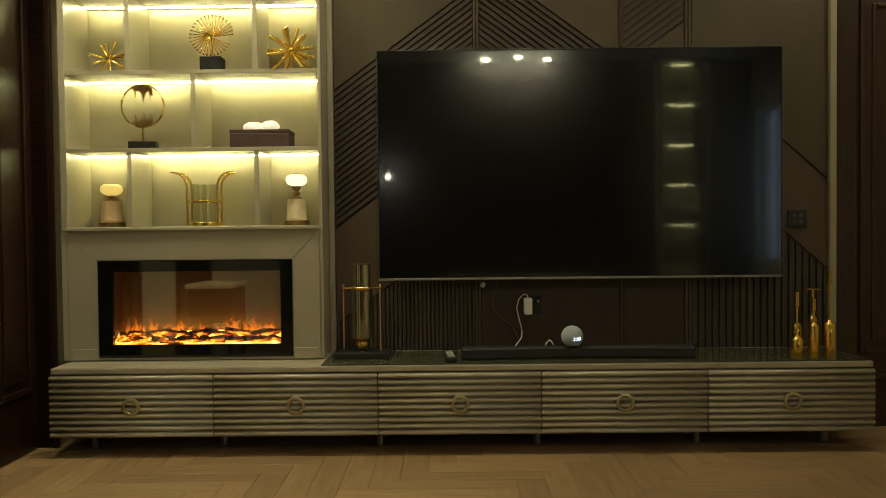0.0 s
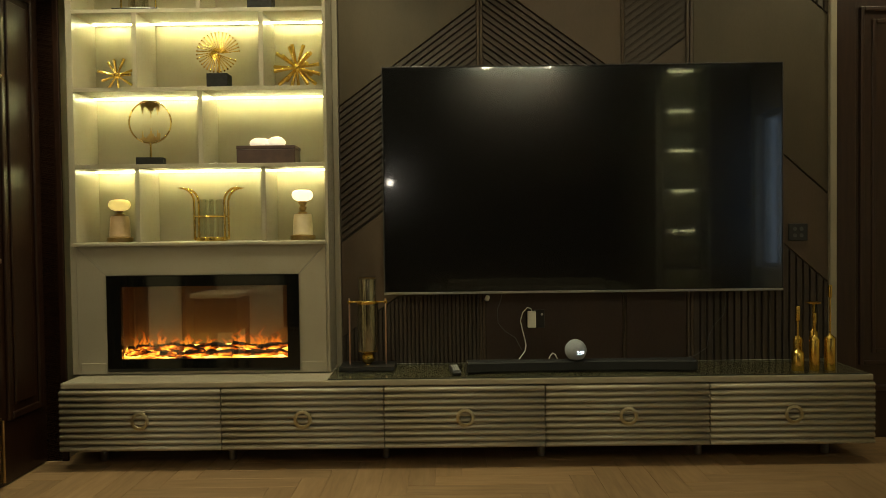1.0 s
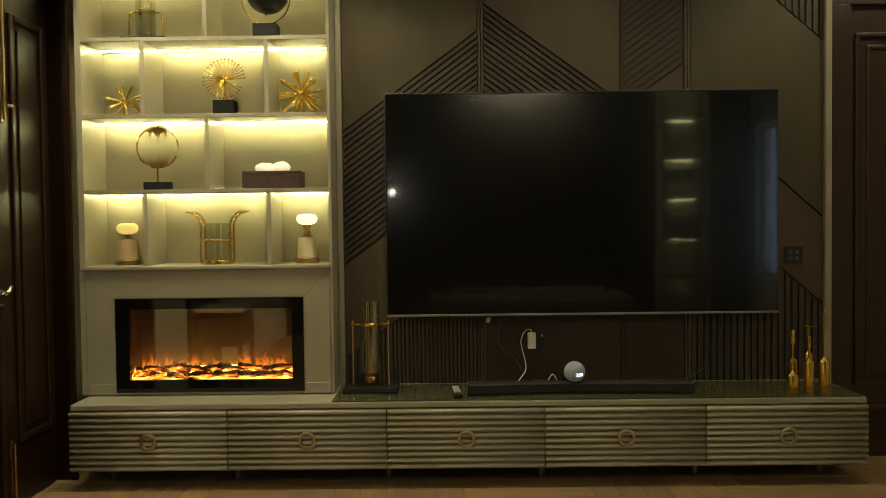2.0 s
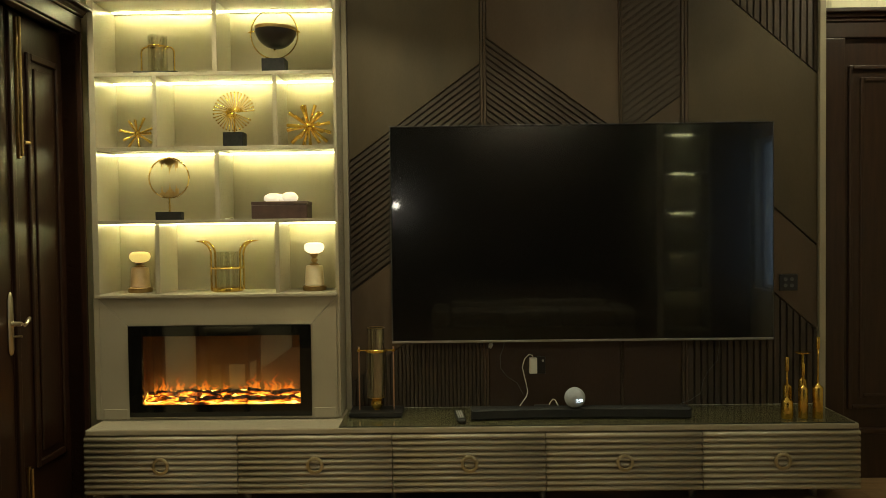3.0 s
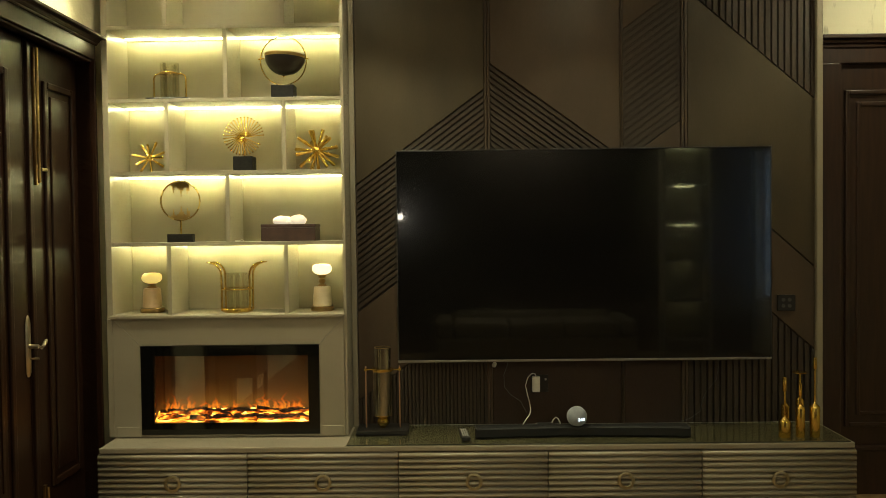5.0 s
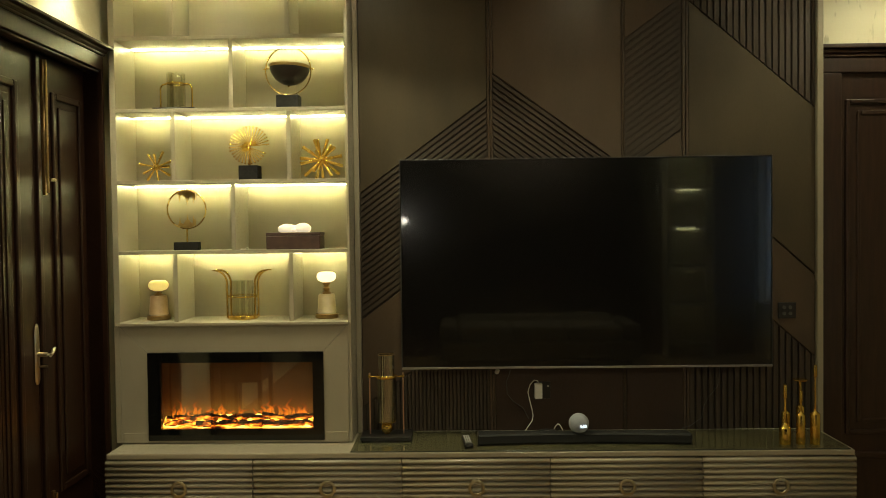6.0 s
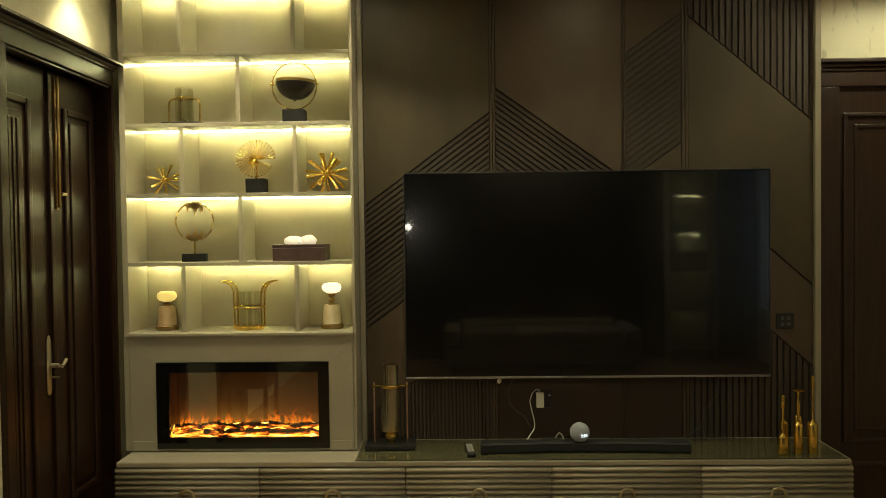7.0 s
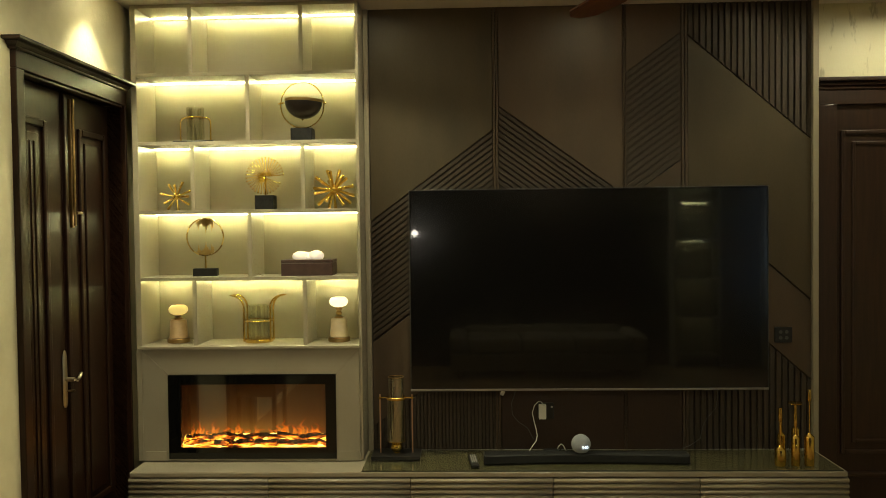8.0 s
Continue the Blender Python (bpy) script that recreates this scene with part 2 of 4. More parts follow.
def part(name, bm, material, parent=None, label="", smooth=False, at=None):
    me = bpy.data.meshes.new(name)
    if smooth:
        for f in bm.faces:
            f.smooth = True
        bm.normal_update()
        for e in bm.edges:
            if len(e.link_faces) == 2 and e.calc_face_angle(0.0) > radians(40):
                e.smooth = False
    bm.normal_update()
    bm.to_mesh(me)
    bm.free()
    me.materials.append(material)
    ob = new(name, me)
    if parent is not None:
        ob.parent = parent
    if at is not None:
        ob.matrix_basis = at
    if label:
        ob["label"] = label
    return ob


def solid(name, bm, material, label, category, group="", kind="", smooth=False, at=None):
    return tagged(part(name, bm, material, None, "", smooth, at), label, category, group, kind)


def box(x0, y0, z0, x1, y1, z1, bevel=0.0, into=None, segs=2):
    bm = bmesh.new()
    m = Matrix.Translation(((x0 + x1) / 2, (y0 + y1) / 2, (z0 + z1) / 2)) @ Matrix.Diagonal((x1 - x0, y1 - y0, z1 - z0, 1))
    bmesh.ops.create_cube(bm, size=1, matrix=m)
    if bevel:
        bmesh.ops.bevel(bm, geom=list(bm.edges), offset=bevel, segments=segs, profile=0.5, affect="EDGES")
    return merge(into, bm)


def merge(into, bm):
    if into is None:
        return bm
    me = bpy.data.meshes.new("tmp")
    bm.to_mesh(me)
    bm.free()
    into.from_mesh(me)
    bpy.data.meshes.remove(me)
    return into


def lathe(profile, segs=32, into=None, centre=(0, 0, 0), close=True):
    """Turns (radius, height) pairs round z."""
    bm = bmesh.new()
    rings = []
    for r, h in profile:
        if r < 1e-6:
            rings.append([bm.verts.new((centre[0], centre[1], centre[2] + h))])
        else:
            rings.append([bm.verts.new((centre[0] + r * math.cos(a), centre[1] + r * math.sin(a), centre[2] + h))
                          for a in (2 * math.pi * i / segs for i in range(segs))])
    for p, q in zip(rings, rings[1:]):
        for i in range(segs):
            j = (i + 1) % segs
            if len(p) == 1 and len(q) == 1:
                continue
            if len(p) == 1:
                bm.faces.new((p[0], q[j], q[i]))
            elif len(q) == 1:
                bm.faces.new((p[i], p[j], q[0]))
            else:
                bm.faces.new((p[i], p[j], q[j], q[i]))
    if close:
        for ring in (rings[0], rings[-1]):
            if len(ring) > 1:
                bm.faces.new(ring)
    bmesh.ops.recalc_face_normals(bm, faces=bm.faces)
    return merge(into, bm)


def tube(points, radius, segs=10, into=None, radii=None, flat=1.0, closed=False):
    """A round bar along points; flat squeezes its section along one axis."""
    bm = bmesh.new()
    pts = [Vector(p) for p in points]
    n = len(pts)
    rings = []
    for i, p in enumerate(pts):
        a = pts[(i - 1) % n] if closed or i else p
        b = pts[(i + 1) % n] if closed or i < n - 1 else p
        d = (b - a).normalized()
        up = Vector((0, 1, 0)) if abs(d.y) < 0.9 else Vector((1, 0, 0))
        u = d.cross(up).normalized()
        v = u.cross(d).normalized()
        r = radii[i] if radii else radius
        rings.append([bm.verts.new(p + r * (math.cos(t) * u * flat + math.sin(t) * v))
                      for t in (2 * math.pi * k / segs for k in range(segs))])
    pairs = list(zip(rings, rings[1:])) + ([(rings[-1], rings[0])] if closed else [])
    for p, q in pairs:
        for k in range(segs):
            j = (k + 1) % segs
            bm.faces.new((p[k], p[j], q[j], q[k]))
    if not closed:
        bm.faces.new(rings[0])
        bm.faces.new(rings[-1])
    bmesh.ops.recalc_face_normals(bm, faces=bm.faces)
    return merge(into, bm)


def arc(cx, cz, r, a0, a1, n, y=0.0, rz=None):
    return [(cx + r * math.cos(radians(a0 + (a1 - a0) * i / n)), y, cz + (rz or r) * math.sin(radians(a0 + (a1 - a0) * i / n)))
            for i in range(n + 1)]


def clip(poly, a, b, c):
    """The part of a convex x-z polygon where a*x + b*z <= c."""
    out = []
    for p, q in zip(poly, poly[1:] + poly[:1]):
        dp, dq = a * p[0] + b * p[1] - c, a * q[0] + b * q[1] - c
        if dp <= 0:
            out.append(p)
        if dp * dq < 0:
            k = dp / (dp - dq)
            out.append((p[0] + k * (q[0] - p[0]), p[1] + k * (q[1] - p[1])))
    return out


def slab(poly, y0, y1, bevel=0.002):
    """An x-z polygon with thickness from y0 (front) to y1, its front edges eased."""
    bm = bmesh.new()
    cx, cz = sum(p[0] for p in poly) / len(poly), sum(p[1] for p in poly) / len(poly)

    def ring(y, inset):
        vs = []
        n = len(poly)
        for i, p in enumerate(poly):
            a, b = Vector(poly[i - 1]), Vector(poly[(i + 1) % n])
            d1, d2 = (Vector(p) - a).normalized(), (b - Vector(p)).normalized()
            n1, n2 = Vector((-d1.y, d1.x)), Vector((-d2.y, d2.x))
            if n1.dot(Vector((cx, cz)) - Vector(p)) < 0:
                n1, n2 = -n1, -n2
            m = n1 + n2
            m = m / max(0.35, m.dot(n1)) if m.length > 1e-6 else n1
            q = Vector(p) + m * inset
            vs.append(bm.verts.new((q.x, y, q.y)))
        return vs
    r0, r1, r2 = ring(y0, bevel), ring(y0 + bevel, 0), ring(y1, 0)
    bm.faces.new(r0)
    bm.faces.new(r2)
    for p, q in ((r0, r1), (r1, r2)):
        for i in range(len(p)):
            j = (i + 1) % len(p)
            bm.faces.new((p[i], p[j], q[j], q[i]))
    bmesh.ops.recalc_face_normals(bm, faces=bm.faces)
    return bm


def area(name, m, w, h, power, colour, spread=180):
    la = bpy.data.lights.new(name, "AREA")
    la.shape, la.size, la.size_y, la.energy, la.color, la.spread = "RECTANGLE", w, h, power, colour, radians(spread)
    ob = new(name, la)
    ob.matrix_basis = m
    return ob


# ---- room shell ----
CEIL, LEFT, RIGHT, BACK, WALL, PAN = 2.825, -1.79, 3.4, -1.12, 4.10, 4.02
DOOR_Y0, DOOR_Y1, DOOR_TOP = 2.87, 3.80, 2.29

solid("floor", box(-2.2, -1.7, -0.08, 3.6, 4.3, -0.003), OAK, "floor of warm oak planks laid in a room", "floor", kind="structure")
solid("ceiling", box(-2.2, -1.7, CEIL, 3.6, 4.3, CEIL + 0.1), CEILING, "plain off-white painted ceiling", "ceiling", kind="structure")
bm = box(LEFT - 0.2, -1.7, 0, LEFT, DOOR_Y0, CEIL)
box(LEFT - 0.2, DOOR_Y1, 0, LEFT, 4.3, CEIL, into=bm)
box(LEFT - 0.2, DOOR_Y0, DOOR_TOP, LEFT, DOOR_Y1, CEIL, into=bm)
solid("wall_west", bm, STUCCO, "cream stucco wall with a doorway in it", "wall", kind="structure")
solid("wall_north", box(LEFT - 0.2, WALL, 0, 3.6, 4.3, CEIL), MARBLED, "cream marbled plaster wall behind the media wall", "wall", kind="structure")
# Never in view; its dark facing is assumed, to keep the screen's reflection dark.
solid("wall_south", box(-2.2, -1.7, 0, 3.6, BACK, CEIL), WOOD, "unseen rear wall, made dark so that the screen mirrors little", "wall", kind="structure")
bm = box(RIGHT, -1.7, 0, 3.6, -1.0, CEIL)
box(RIGHT, -0.2, 0, 3.6, 4.3, CEIL, into=bm)
box(RIGHT, -1.0, 0, 3.6, -0.2, 0.6, into=bm)
box(RIGHT, -1.0, 2.25, 3.6, -0.2, CEIL, into=bm)
solid("wall_east", bm, STUCCO, "cream stucco wall with a window opening", "wall", kind="structure")
win = thing("window_1", RIGHT + 0.08, -0.6, 0.6, "window with a pale frame and dusk daylight", "window", kind="structure")
bm = box(0, -0.4, 0, 0.04, -0.35, 1.65)
for b in ((0, 0.35, 0, 0.04, 0.4, 1.65), (0, -0.35, 0, 0.04, 0.35, 0.05), (0, -0.35, 1.6, 0.04, 0.35, 1.65), (0, -0.02, 0.05, 0.04, 0.02, 1.6)):
    box(*b, into=bm)
part("window_frame", bm, PLASTIC, win)
pane = part("pane", box(0.015, -0.35, 0.05, 0.02, 0.35, 1.6), CLEAR, win)
pane.visible_shadow = False
area("window_daylight", look((RIGHT + 0.17, -0.6, 1.42), (0, -0.6, 1.42)), 0.8, 1.6, 10, (0.45, 0.65, 1.0))

# media wall: backing, boards, slats, beads
panel_wall = thing("wall_panelling", 0, 0, 0, "bronze brown panelled wall with diagonal and upright slats", "wall panelling", kind="structure")
part("backing", box(-0.534, PAN + 0.014, 0, 1.881, WALL - 0.002, CEIL - 0.001), BACKING, panel_wall)
BED = PAN + 0.0135


def board(poly, veneer=None):
    if len(poly) > 2:
        part("board", slab(poly, PAN, BED, 0.002), veneer or PANEL, panel_wall)


def slats(poly, a, b, s0, pitch, width, count, depth=0.0135):
    """Slats that follow a*x + b*z = constant inside a polygon."""
    for k in range(count):
        lo = s0 + k * pitch
        p = clip(clip(poly, a, b, lo + width), -a, -b, -lo)
        if len(p) > 2 and max(q[0] for q in p) - min(q[0] for q in p) > 0.006 and max(q[1] for q in p) - min(q[1] for q in p) > 0.006:
            part("slat", slab(p, PAN, PAN + depth, 0.0018), SLAT, panel_wall)


def column(x0, x1):
    return [(x0, 0.0), (x1, 0.0), (x1, CEIL - 0.002), (x0, CEIL - 0.002)]


K = 0.727
c1 = column(-0.503, 0.170)
u1, l1, v1 = 2.159 - K * 0.171, 1.155 + K * 0.3, 0.70 + K * 0.28
board(clip(c1, K, -1, -u1), OLIVE_SHEEN)
slats(clip(clip(c1, -K, 1, u1), K, -1, -l1), -K, 1, u1 - 34 * 0.0328, 0.0328, 0.0245, 34)
board(clip(clip(c1, -K, 1, l1 - 0.008), K, -1, -v1))
slats(clip(c1, -K, 1, v1 - 0.008), 1, 0, -0.503, 0.0200, 0.0150, 35)

c2 = column(0.202, 0.874)
u2, l2 = 2.291 + K * 0.2, 1.35 + K * 0.2
board(clip(c2, -K, -1, -u2))
slats(clip(clip(c2, K, 1, u2), -K, -1, -l2), K, 1, u2 - 32 * 0.0328, 0.0328, 0.0245, 32)
board(clip(c2, K, 1, l2 - 0.008), RUSSET)

c3 = column(0.892, 1.188)
u3, l3 = 2.455 - 0.716 * 0.89, 1.99 - 0.716 * 1.19
board(clip(c3, 0.716, -1, -u3))
field3 = clip(clip(c3, -0.716, 1, u3), 0.716, -1, -l3)
part("slat_bed", slab(field3, PAN + 0.006, BED, 0.0005), SLAT, panel_wall)
slats(field3, -0.716, 1, l3, 0.0380, 0.0285, 20, 0.0058)
board(clip(clip(c3, -0.716, 1, l3 - 0.008), 0, -1, -0.90))
board(clip(c3, 0, 1, 0.898), RUSSET)

c4 = column(1.224, 1.880)
u4, g4, l4 = 2.664 + 0.864 * 1.213, 1.409 + 0.888 * 1.659, 0.98 + 0.89 * 1.659
slats(clip(c4, -0.864, -1, -u4), 1, 0, 1.224, 0.0336, 0.0248, 21)
board(clip(clip(c4, 0.864, 1, u4 - 0.008), -0.888, -1, -g4 - 0.005), OLIVE_SHEEN)
board(clip(clip(c4, 0.888, 1, g4 - 0.005), -0.89, -1, -l4))
slats(clip(c4, 0.89, 1, l4 - 0.008), 1, 0, 1.224, 0.0336, 0.0245, 21)

for x0, x1 in ((0.172, 0.200), (0.876, 0.890), (1.190, 1.222)):
    mid = (x0 + x1) / 2
    part("bead", box(x0, PAN - 0.005, 0, mid - 0.0015, BED, CEIL - 0.002, 0.003), PANEL, panel_wall)
    part("bead", box(mid + 0.0015, PAN - 0.005, 0, x1, BED, CEIL - 0.002, 0.003), PANEL, panel_wall)
solid("trim", box(-0.534, PAN - 0.012, 0, -0.506, PAN + 0.0135, CEIL - 0.002, 0.004), TAUPE, "taupe lacquered edge strip between shelving and panelling", "trim", kind="structure")
solid("trim", box(1.882, PAN - 0.02, 0, 1.914, WALL - 0.002, CEIL - 0.002, 0.004), TAUPE, "taupe lacquered edge strip beside the panelling", "trim", kind="structure")


# ---- doors ----
def panelled_leaf(parent, y0, y1, z0, z1, py0, py1, x, flutes):
    """A door leaf in the y-z plane with one tall raised panel; its face is at x."""
    leaf = part("leaf", box(x - 0.04, y0, z0, x, y1, z1, 0.003), WOOD, parent)
    t, d = 0.032, 0.014
    pz0, pz1 = 0.27, 2.128
    for b in ((py0, pz0, py0 + t, pz1), (py1 - t, pz0, py1, pz1), (py0 + t, pz0, py1 - t, pz0 + t), (py0 + t, pz1 - t, py1 - t, pz1)):
        part("moulding", box(x - 0.002, b[0], b[1], x + d, b[2], b[3], 0.006), WOOD, leaf)
    part("panel", box(x - 0.002, py0 + t + 0.03, pz0 + t + 0.03, x + 0.009, py1 - t - 0.03, pz1 - t - 0.03, 0.006), WOOD, leaf)
    for k in range(flutes):
        yy = py0 + t + 0.045 + k * 0.032
        part("flute", box(x + 0.008, yy, pz0 + 0.1, x + 0.015, yy + 0.018, pz1 - 0.1, 0.003), WOOD, leaf)
    return leaf


DX = -1.86
door = thing("door_1", DX, 3.33, 0, "closed dark brown double door with tall panels and brass fittings", "door", kind="structure")
door_m = door.matrix_basis.inverted()


def local(ob_parent, ob):
    """Keeps a part built in room coordinates in its place under a thing."""
    ob.matrix_parent_inverse = ob_parent.matrix_basis.inverted()
    return ob


for a in ((DOOR_Y0, 3.318, 2.93, 3.185, 3), (3.322, DOOR_Y1, 3.470, 3.755, 0)):
    leaf = panelled_leaf(door, a[0], a[1], 0.005, DOOR_TOP - 0.005, a[2], a[3], DX, a[4])
    local(door, leaf)
local(door, part("astragal", box(DX - 0.002, 3.326, 0.01, DX + 0.016, 3.356, DOOR_TOP - 0.01, 0.004), WOOD, door))
bolt = part("bolt", tube([(DX + 0.022, 3.395, 1.66), (DX + 0.022, 3.395, 2.26)], 0.0065, 12), BRONZE, door, "aged brass surface bolt")
local(door, bolt)
part("bolt_plate", box(DX, 3.386, 1.65, DX + 0.014, 3.404, 2.26, 0.002), BRONZE, bolt)
part("bolt_knob", tube([(DX + 0.03, 3.395, 1.72), (DX + 0.035, 3.43, 1.72)], 0.008, 10), BRASS, bolt)
low_bolt = part("bolt", tube([(DX + 0.022, 3.402, 0.03), (DX + 0.022, 3.402, 0.29)], 0.0065, 12), BRONZE, door, "aged brass surface bolt")
local(door, low_bolt)
part("bolt_plate", box(DX, 3.393, 0.03, DX + 0.014, 3.411, 0.30, 0.002), BRONZE, low_bolt)
hp = lathe([(0, -0.135), (0.010, -0.132), (0.019, -0.115), (0.020, 0.0), (0.019, 0.10), (0.012, 0.125), (0.006, 0.135), (0, 0.137)], 16)
for v in hp.verts:
    v.co.x *= 0.35
plate = part("handle_plate", hp, CHAMPAGNE, door, "long aged brass handle plate", True, Matrix.Translation((DX + 0.004, 3.300, 0.942)))
local(door, plate)
plate.matrix_parent_inverse = door_m
lever = [(0.0, 0, 0), (0.045, 0, 0), (0.052, 0.012, -0.006), (0.052, 0.028, 0.0), (0.05, 0.047, 0.014), (0.046, 0.062, 0.017), (0.042, 0.072, 0.006)]
part("lever", tube(lever, 0.008, 10, radii=[0.011, 0.010, 0.009, 0.008, 0.008, 0.008, 0.006]), CHAMPAGNE, plate, "", True)
part("key", tube([(0.0, 0.005, -0.055), (0.04, 0.012, -0.055)], 0.005, 8), BRASS, plate)

cas = thing("door_casing", LEFT, 3.33, 0, "dark wooden door casing with a stepped crown", "door casing", kind="structure")


def room_part(name, bm, mat, parent, label="", smooth=False):
    return local(parent, part(name, bm, mat, parent, label, smooth))


room_part("jamb", box(LEFT - 0.12, DOOR_Y0 - 0.058, 0, LEFT + 0.025, DOOR_Y0, DOOR_TOP, 0.004), WOOD, cas)
room_part("jamb", box(LEFT - 0.12, DOOR_Y1, 0, LEFT + 0.025, DOOR_Y1 + 0.018, DOOR_TOP, 0.003), WOOD, cas)
room_part("header", box(LEFT - 0.12, DOOR_Y0 - 0.058, DOOR_TOP, LEFT + 0.025, DOOR_Y1 + 0.018, DOOR_TOP + 0.074, 0.004), WOOD, cas)
room_part("bead", box(LEFT - 0.03, DOOR_Y0 + 0.001, DOOR_TOP - 0.012, LEFT + 0.012, DOOR_Y1 - 0.001, DOOR_TOP - 0.0005, 0.004), WOOD, cas)
room_part("bead", box(LEFT - 0.03, DOOR_Y0 + 0.0005, 0, LEFT + 0.012, DOOR_Y0 + 0.012, DOOR_TOP - 0.013, 0.004), WOOD, cas)


def crown_run(y0, y1, z):
    """A crown moulding along the wall with a mitred return to the wall at y0."""
    bm = bmesh.new()
    prof = [(0.024, 0.0), (0.032, 0.001), (0.035, 0.006), (0.035, 0.010), (0.040, 0.013), (0.047, 0.019), (0.051, 0.026), (0.060, 0.028), (0.074, 0.028),
            (0.078, 0.031), (0.078, 0.041), (0.075, 0.044)]
    rows = [[bm.verts.new((LEFT + 0.001, y0 - d, z + h)), bm.verts.new((LEFT + d, y0 - d, z + h)), bm.verts.new((LEFT + d, y1, z + h))] for d, h in prof]
    wall_top, wall_low = bm.verts.new((LEFT + 0.001, y1, z + 0.044)), bm.verts.new((LEFT + 0.001, y1, z))
    for p, q in zip(rows, rows[1:]):
        for i in range(2):
            bm.faces.new((p[i], p[i + 1], q[i + 1], q[i]))
    bm.faces.new((rows[-1][0], rows[-1][1], rows[-1][2], wall_top))
    bm.faces.new((rows[0][0], rows[0][1], rows[0][2], wall_low))
    bm.faces.new([r[2] for r in rows] + [wall_top, wall_low])
    bmesh.ops.recalc_face_normals(bm, faces=bm.faces)
    return bm


room_part("crown", crown_run(DOOR_Y0 - 0.040, DOOR_Y1 + 0.020, DOOR_TOP + 0.0735), WOOD, cas)

second = thing("door_2", LEFT, 1.81, 0, "closed dark wooden door in a plain casing", "door", kind="structure")
room_part("leaf", box(LEFT + 0.001, 1.52, 0, LEFT + 0.02, 2.10, 2.2, 0.003), WOOD, second)
for y0, y1 in ((1.45, 1.52), (2.10, 2.17)):
    room_part("jamb", box(LEFT + 0.001, y0, 0, LEFT + 0.03, y1, 2.2, 0.004), WOOD, second)
room_part("header", box(LEFT + 0.001, 1.45, 2.2, LEFT + 0.03, 2.17, 2.28, 0.004), WOOD, second)

wain = thing("wood_panelling", 2.6, WALL, 0, "dark varnished wood wall panelling with a crown and baseboard", "wall panelling", kind="structure")
room_part("stile", box(1.917, WALL - 0.045, 0, 2.035, WALL - 0.002, 2.27, 0.004), PANELLING, wain)
room_part("field", box(2.035, WALL - 0.02, 0, RIGHT - 0.002, WALL - 0.002, 2.27, 0.002), PANELLING, wain)
room_part("header", box(1.917, WALL - 0.045, 2.27, RIGHT - 0.002, WALL - 0.002, 2.35, 0.004), PANELLING, wain)
for z0, z1, d in ((2.35, 2.37, 0.055), (2.37, 2.39, 0.07), (2.39, 2.412, 0.088)):
    room_part("crown", box(1.917, WALL - d, z0, RIGHT - 0.002, WALL - 0.002, z1, 0.005), PANELLING, wain)
room_part("baseboard", box(2.036, WALL - 0.035, 0, RIGHT - 0.002, WALL - 0.018, 0.235, 0.004), PANELLING, wain)
room_part("base_bead", box(1.93, WALL - 0.052, 0.235, RIGHT - 0.002, WALL - 0.018, 0.262, 0.006), PANELLING, wain)
for x0 in (2.062, 2.75):
    for i, (ins, d) in enumerate(((0.0, 0.034), (0.06, 0.028))):
        a, b, c, e = x0 + ins, x0 + 0.58 - ins, 0.36 + ins, 2.132 - ins
        for q in ((a, c, a + 0.022, e), (b - 0.022, c, b, e), (a + 0.022, c, b - 0.022, c + 0.022), (a + 0.022, e - 0.022, b - 0.022, e)):
            room_part("moulding", box(q[0], WALL - d, q[1], q[2], WALL - 0.018, q[3], 0.005), PANELLING, wain)

# ---- shelf unit with electric fire ----
SF, SB = 3.825, 4.075
UL, UR = -1.712, -0.551
TT = 0.018
SHELF_Z = (1.010, 1.372, 1.728, 2.090, 2.452)
TOP_Z = 2.803
unit = thing("shelf_unit", -1.13, 3.95, 0.40, "tall taupe lacquered display shelving with lit compartments", "shelving")
room_part("back_panel", box(UL - 0.02, SB, 0.402, UR + 0.02, SB + 0.02, TOP_Z + 0.018), TAUPE, unit)
room_part("side_panel", box(-1.742, SF, 1.0, UL, SB, TOP_Z + 0.018, 0.002), TAUPE, unit)
room_part("side_panel", box(UR, SF, 0.402, -0.535, SB, TOP_Z + 0.018, 0.002), TAUPE, unit)
room_part("top_panel", box(UL, SF, TOP_Z, UR, SB, TOP_Z + TT, 0.001), TAUPE, unit)
for z in SHELF_Z:
    room_part("shelf_board", box(UL, SF, z - TT / 2, UR, SB, z + TT / 2, 0.0015), TAUPE, unit)
room_part("nosing", box(-1.722, SF - 0.022, 1.0, UR + 0.006, SF, 1.017, 0.003), TAUPE, unit)
LEVELS = [*SHELF_Z, TOP_Z + TT / 2]
for r in range(5):
    xs = (-1.424, -0.836) if r % 2 == 0 else (-1.124,)
    z0, z1 = LEVELS[r] + TT / 2, LEVELS[r + 1] - TT / 2
    for x in xs:
        room_part("divider", box(x - 0.011, SF + 0.002, z0, x + 0.011, SB, z1, 0.0015), TAUPE, unit)
    edges = [UL, *xs, UR]
    for a, b in zip(edges, edges[1:]):
        st = room_part("light_strip", box(a + 0.008, 4.026, z1 - 0.0035, b - 0.008, 4.032, z1 - 0.0005), LED_STRIP, unit, "glowing warm led strip")

# surround of the fire
FX0, FX1, FZ0, FZ1 = -1.573, -0.677, 0.415, 0.862
SU = 3.818
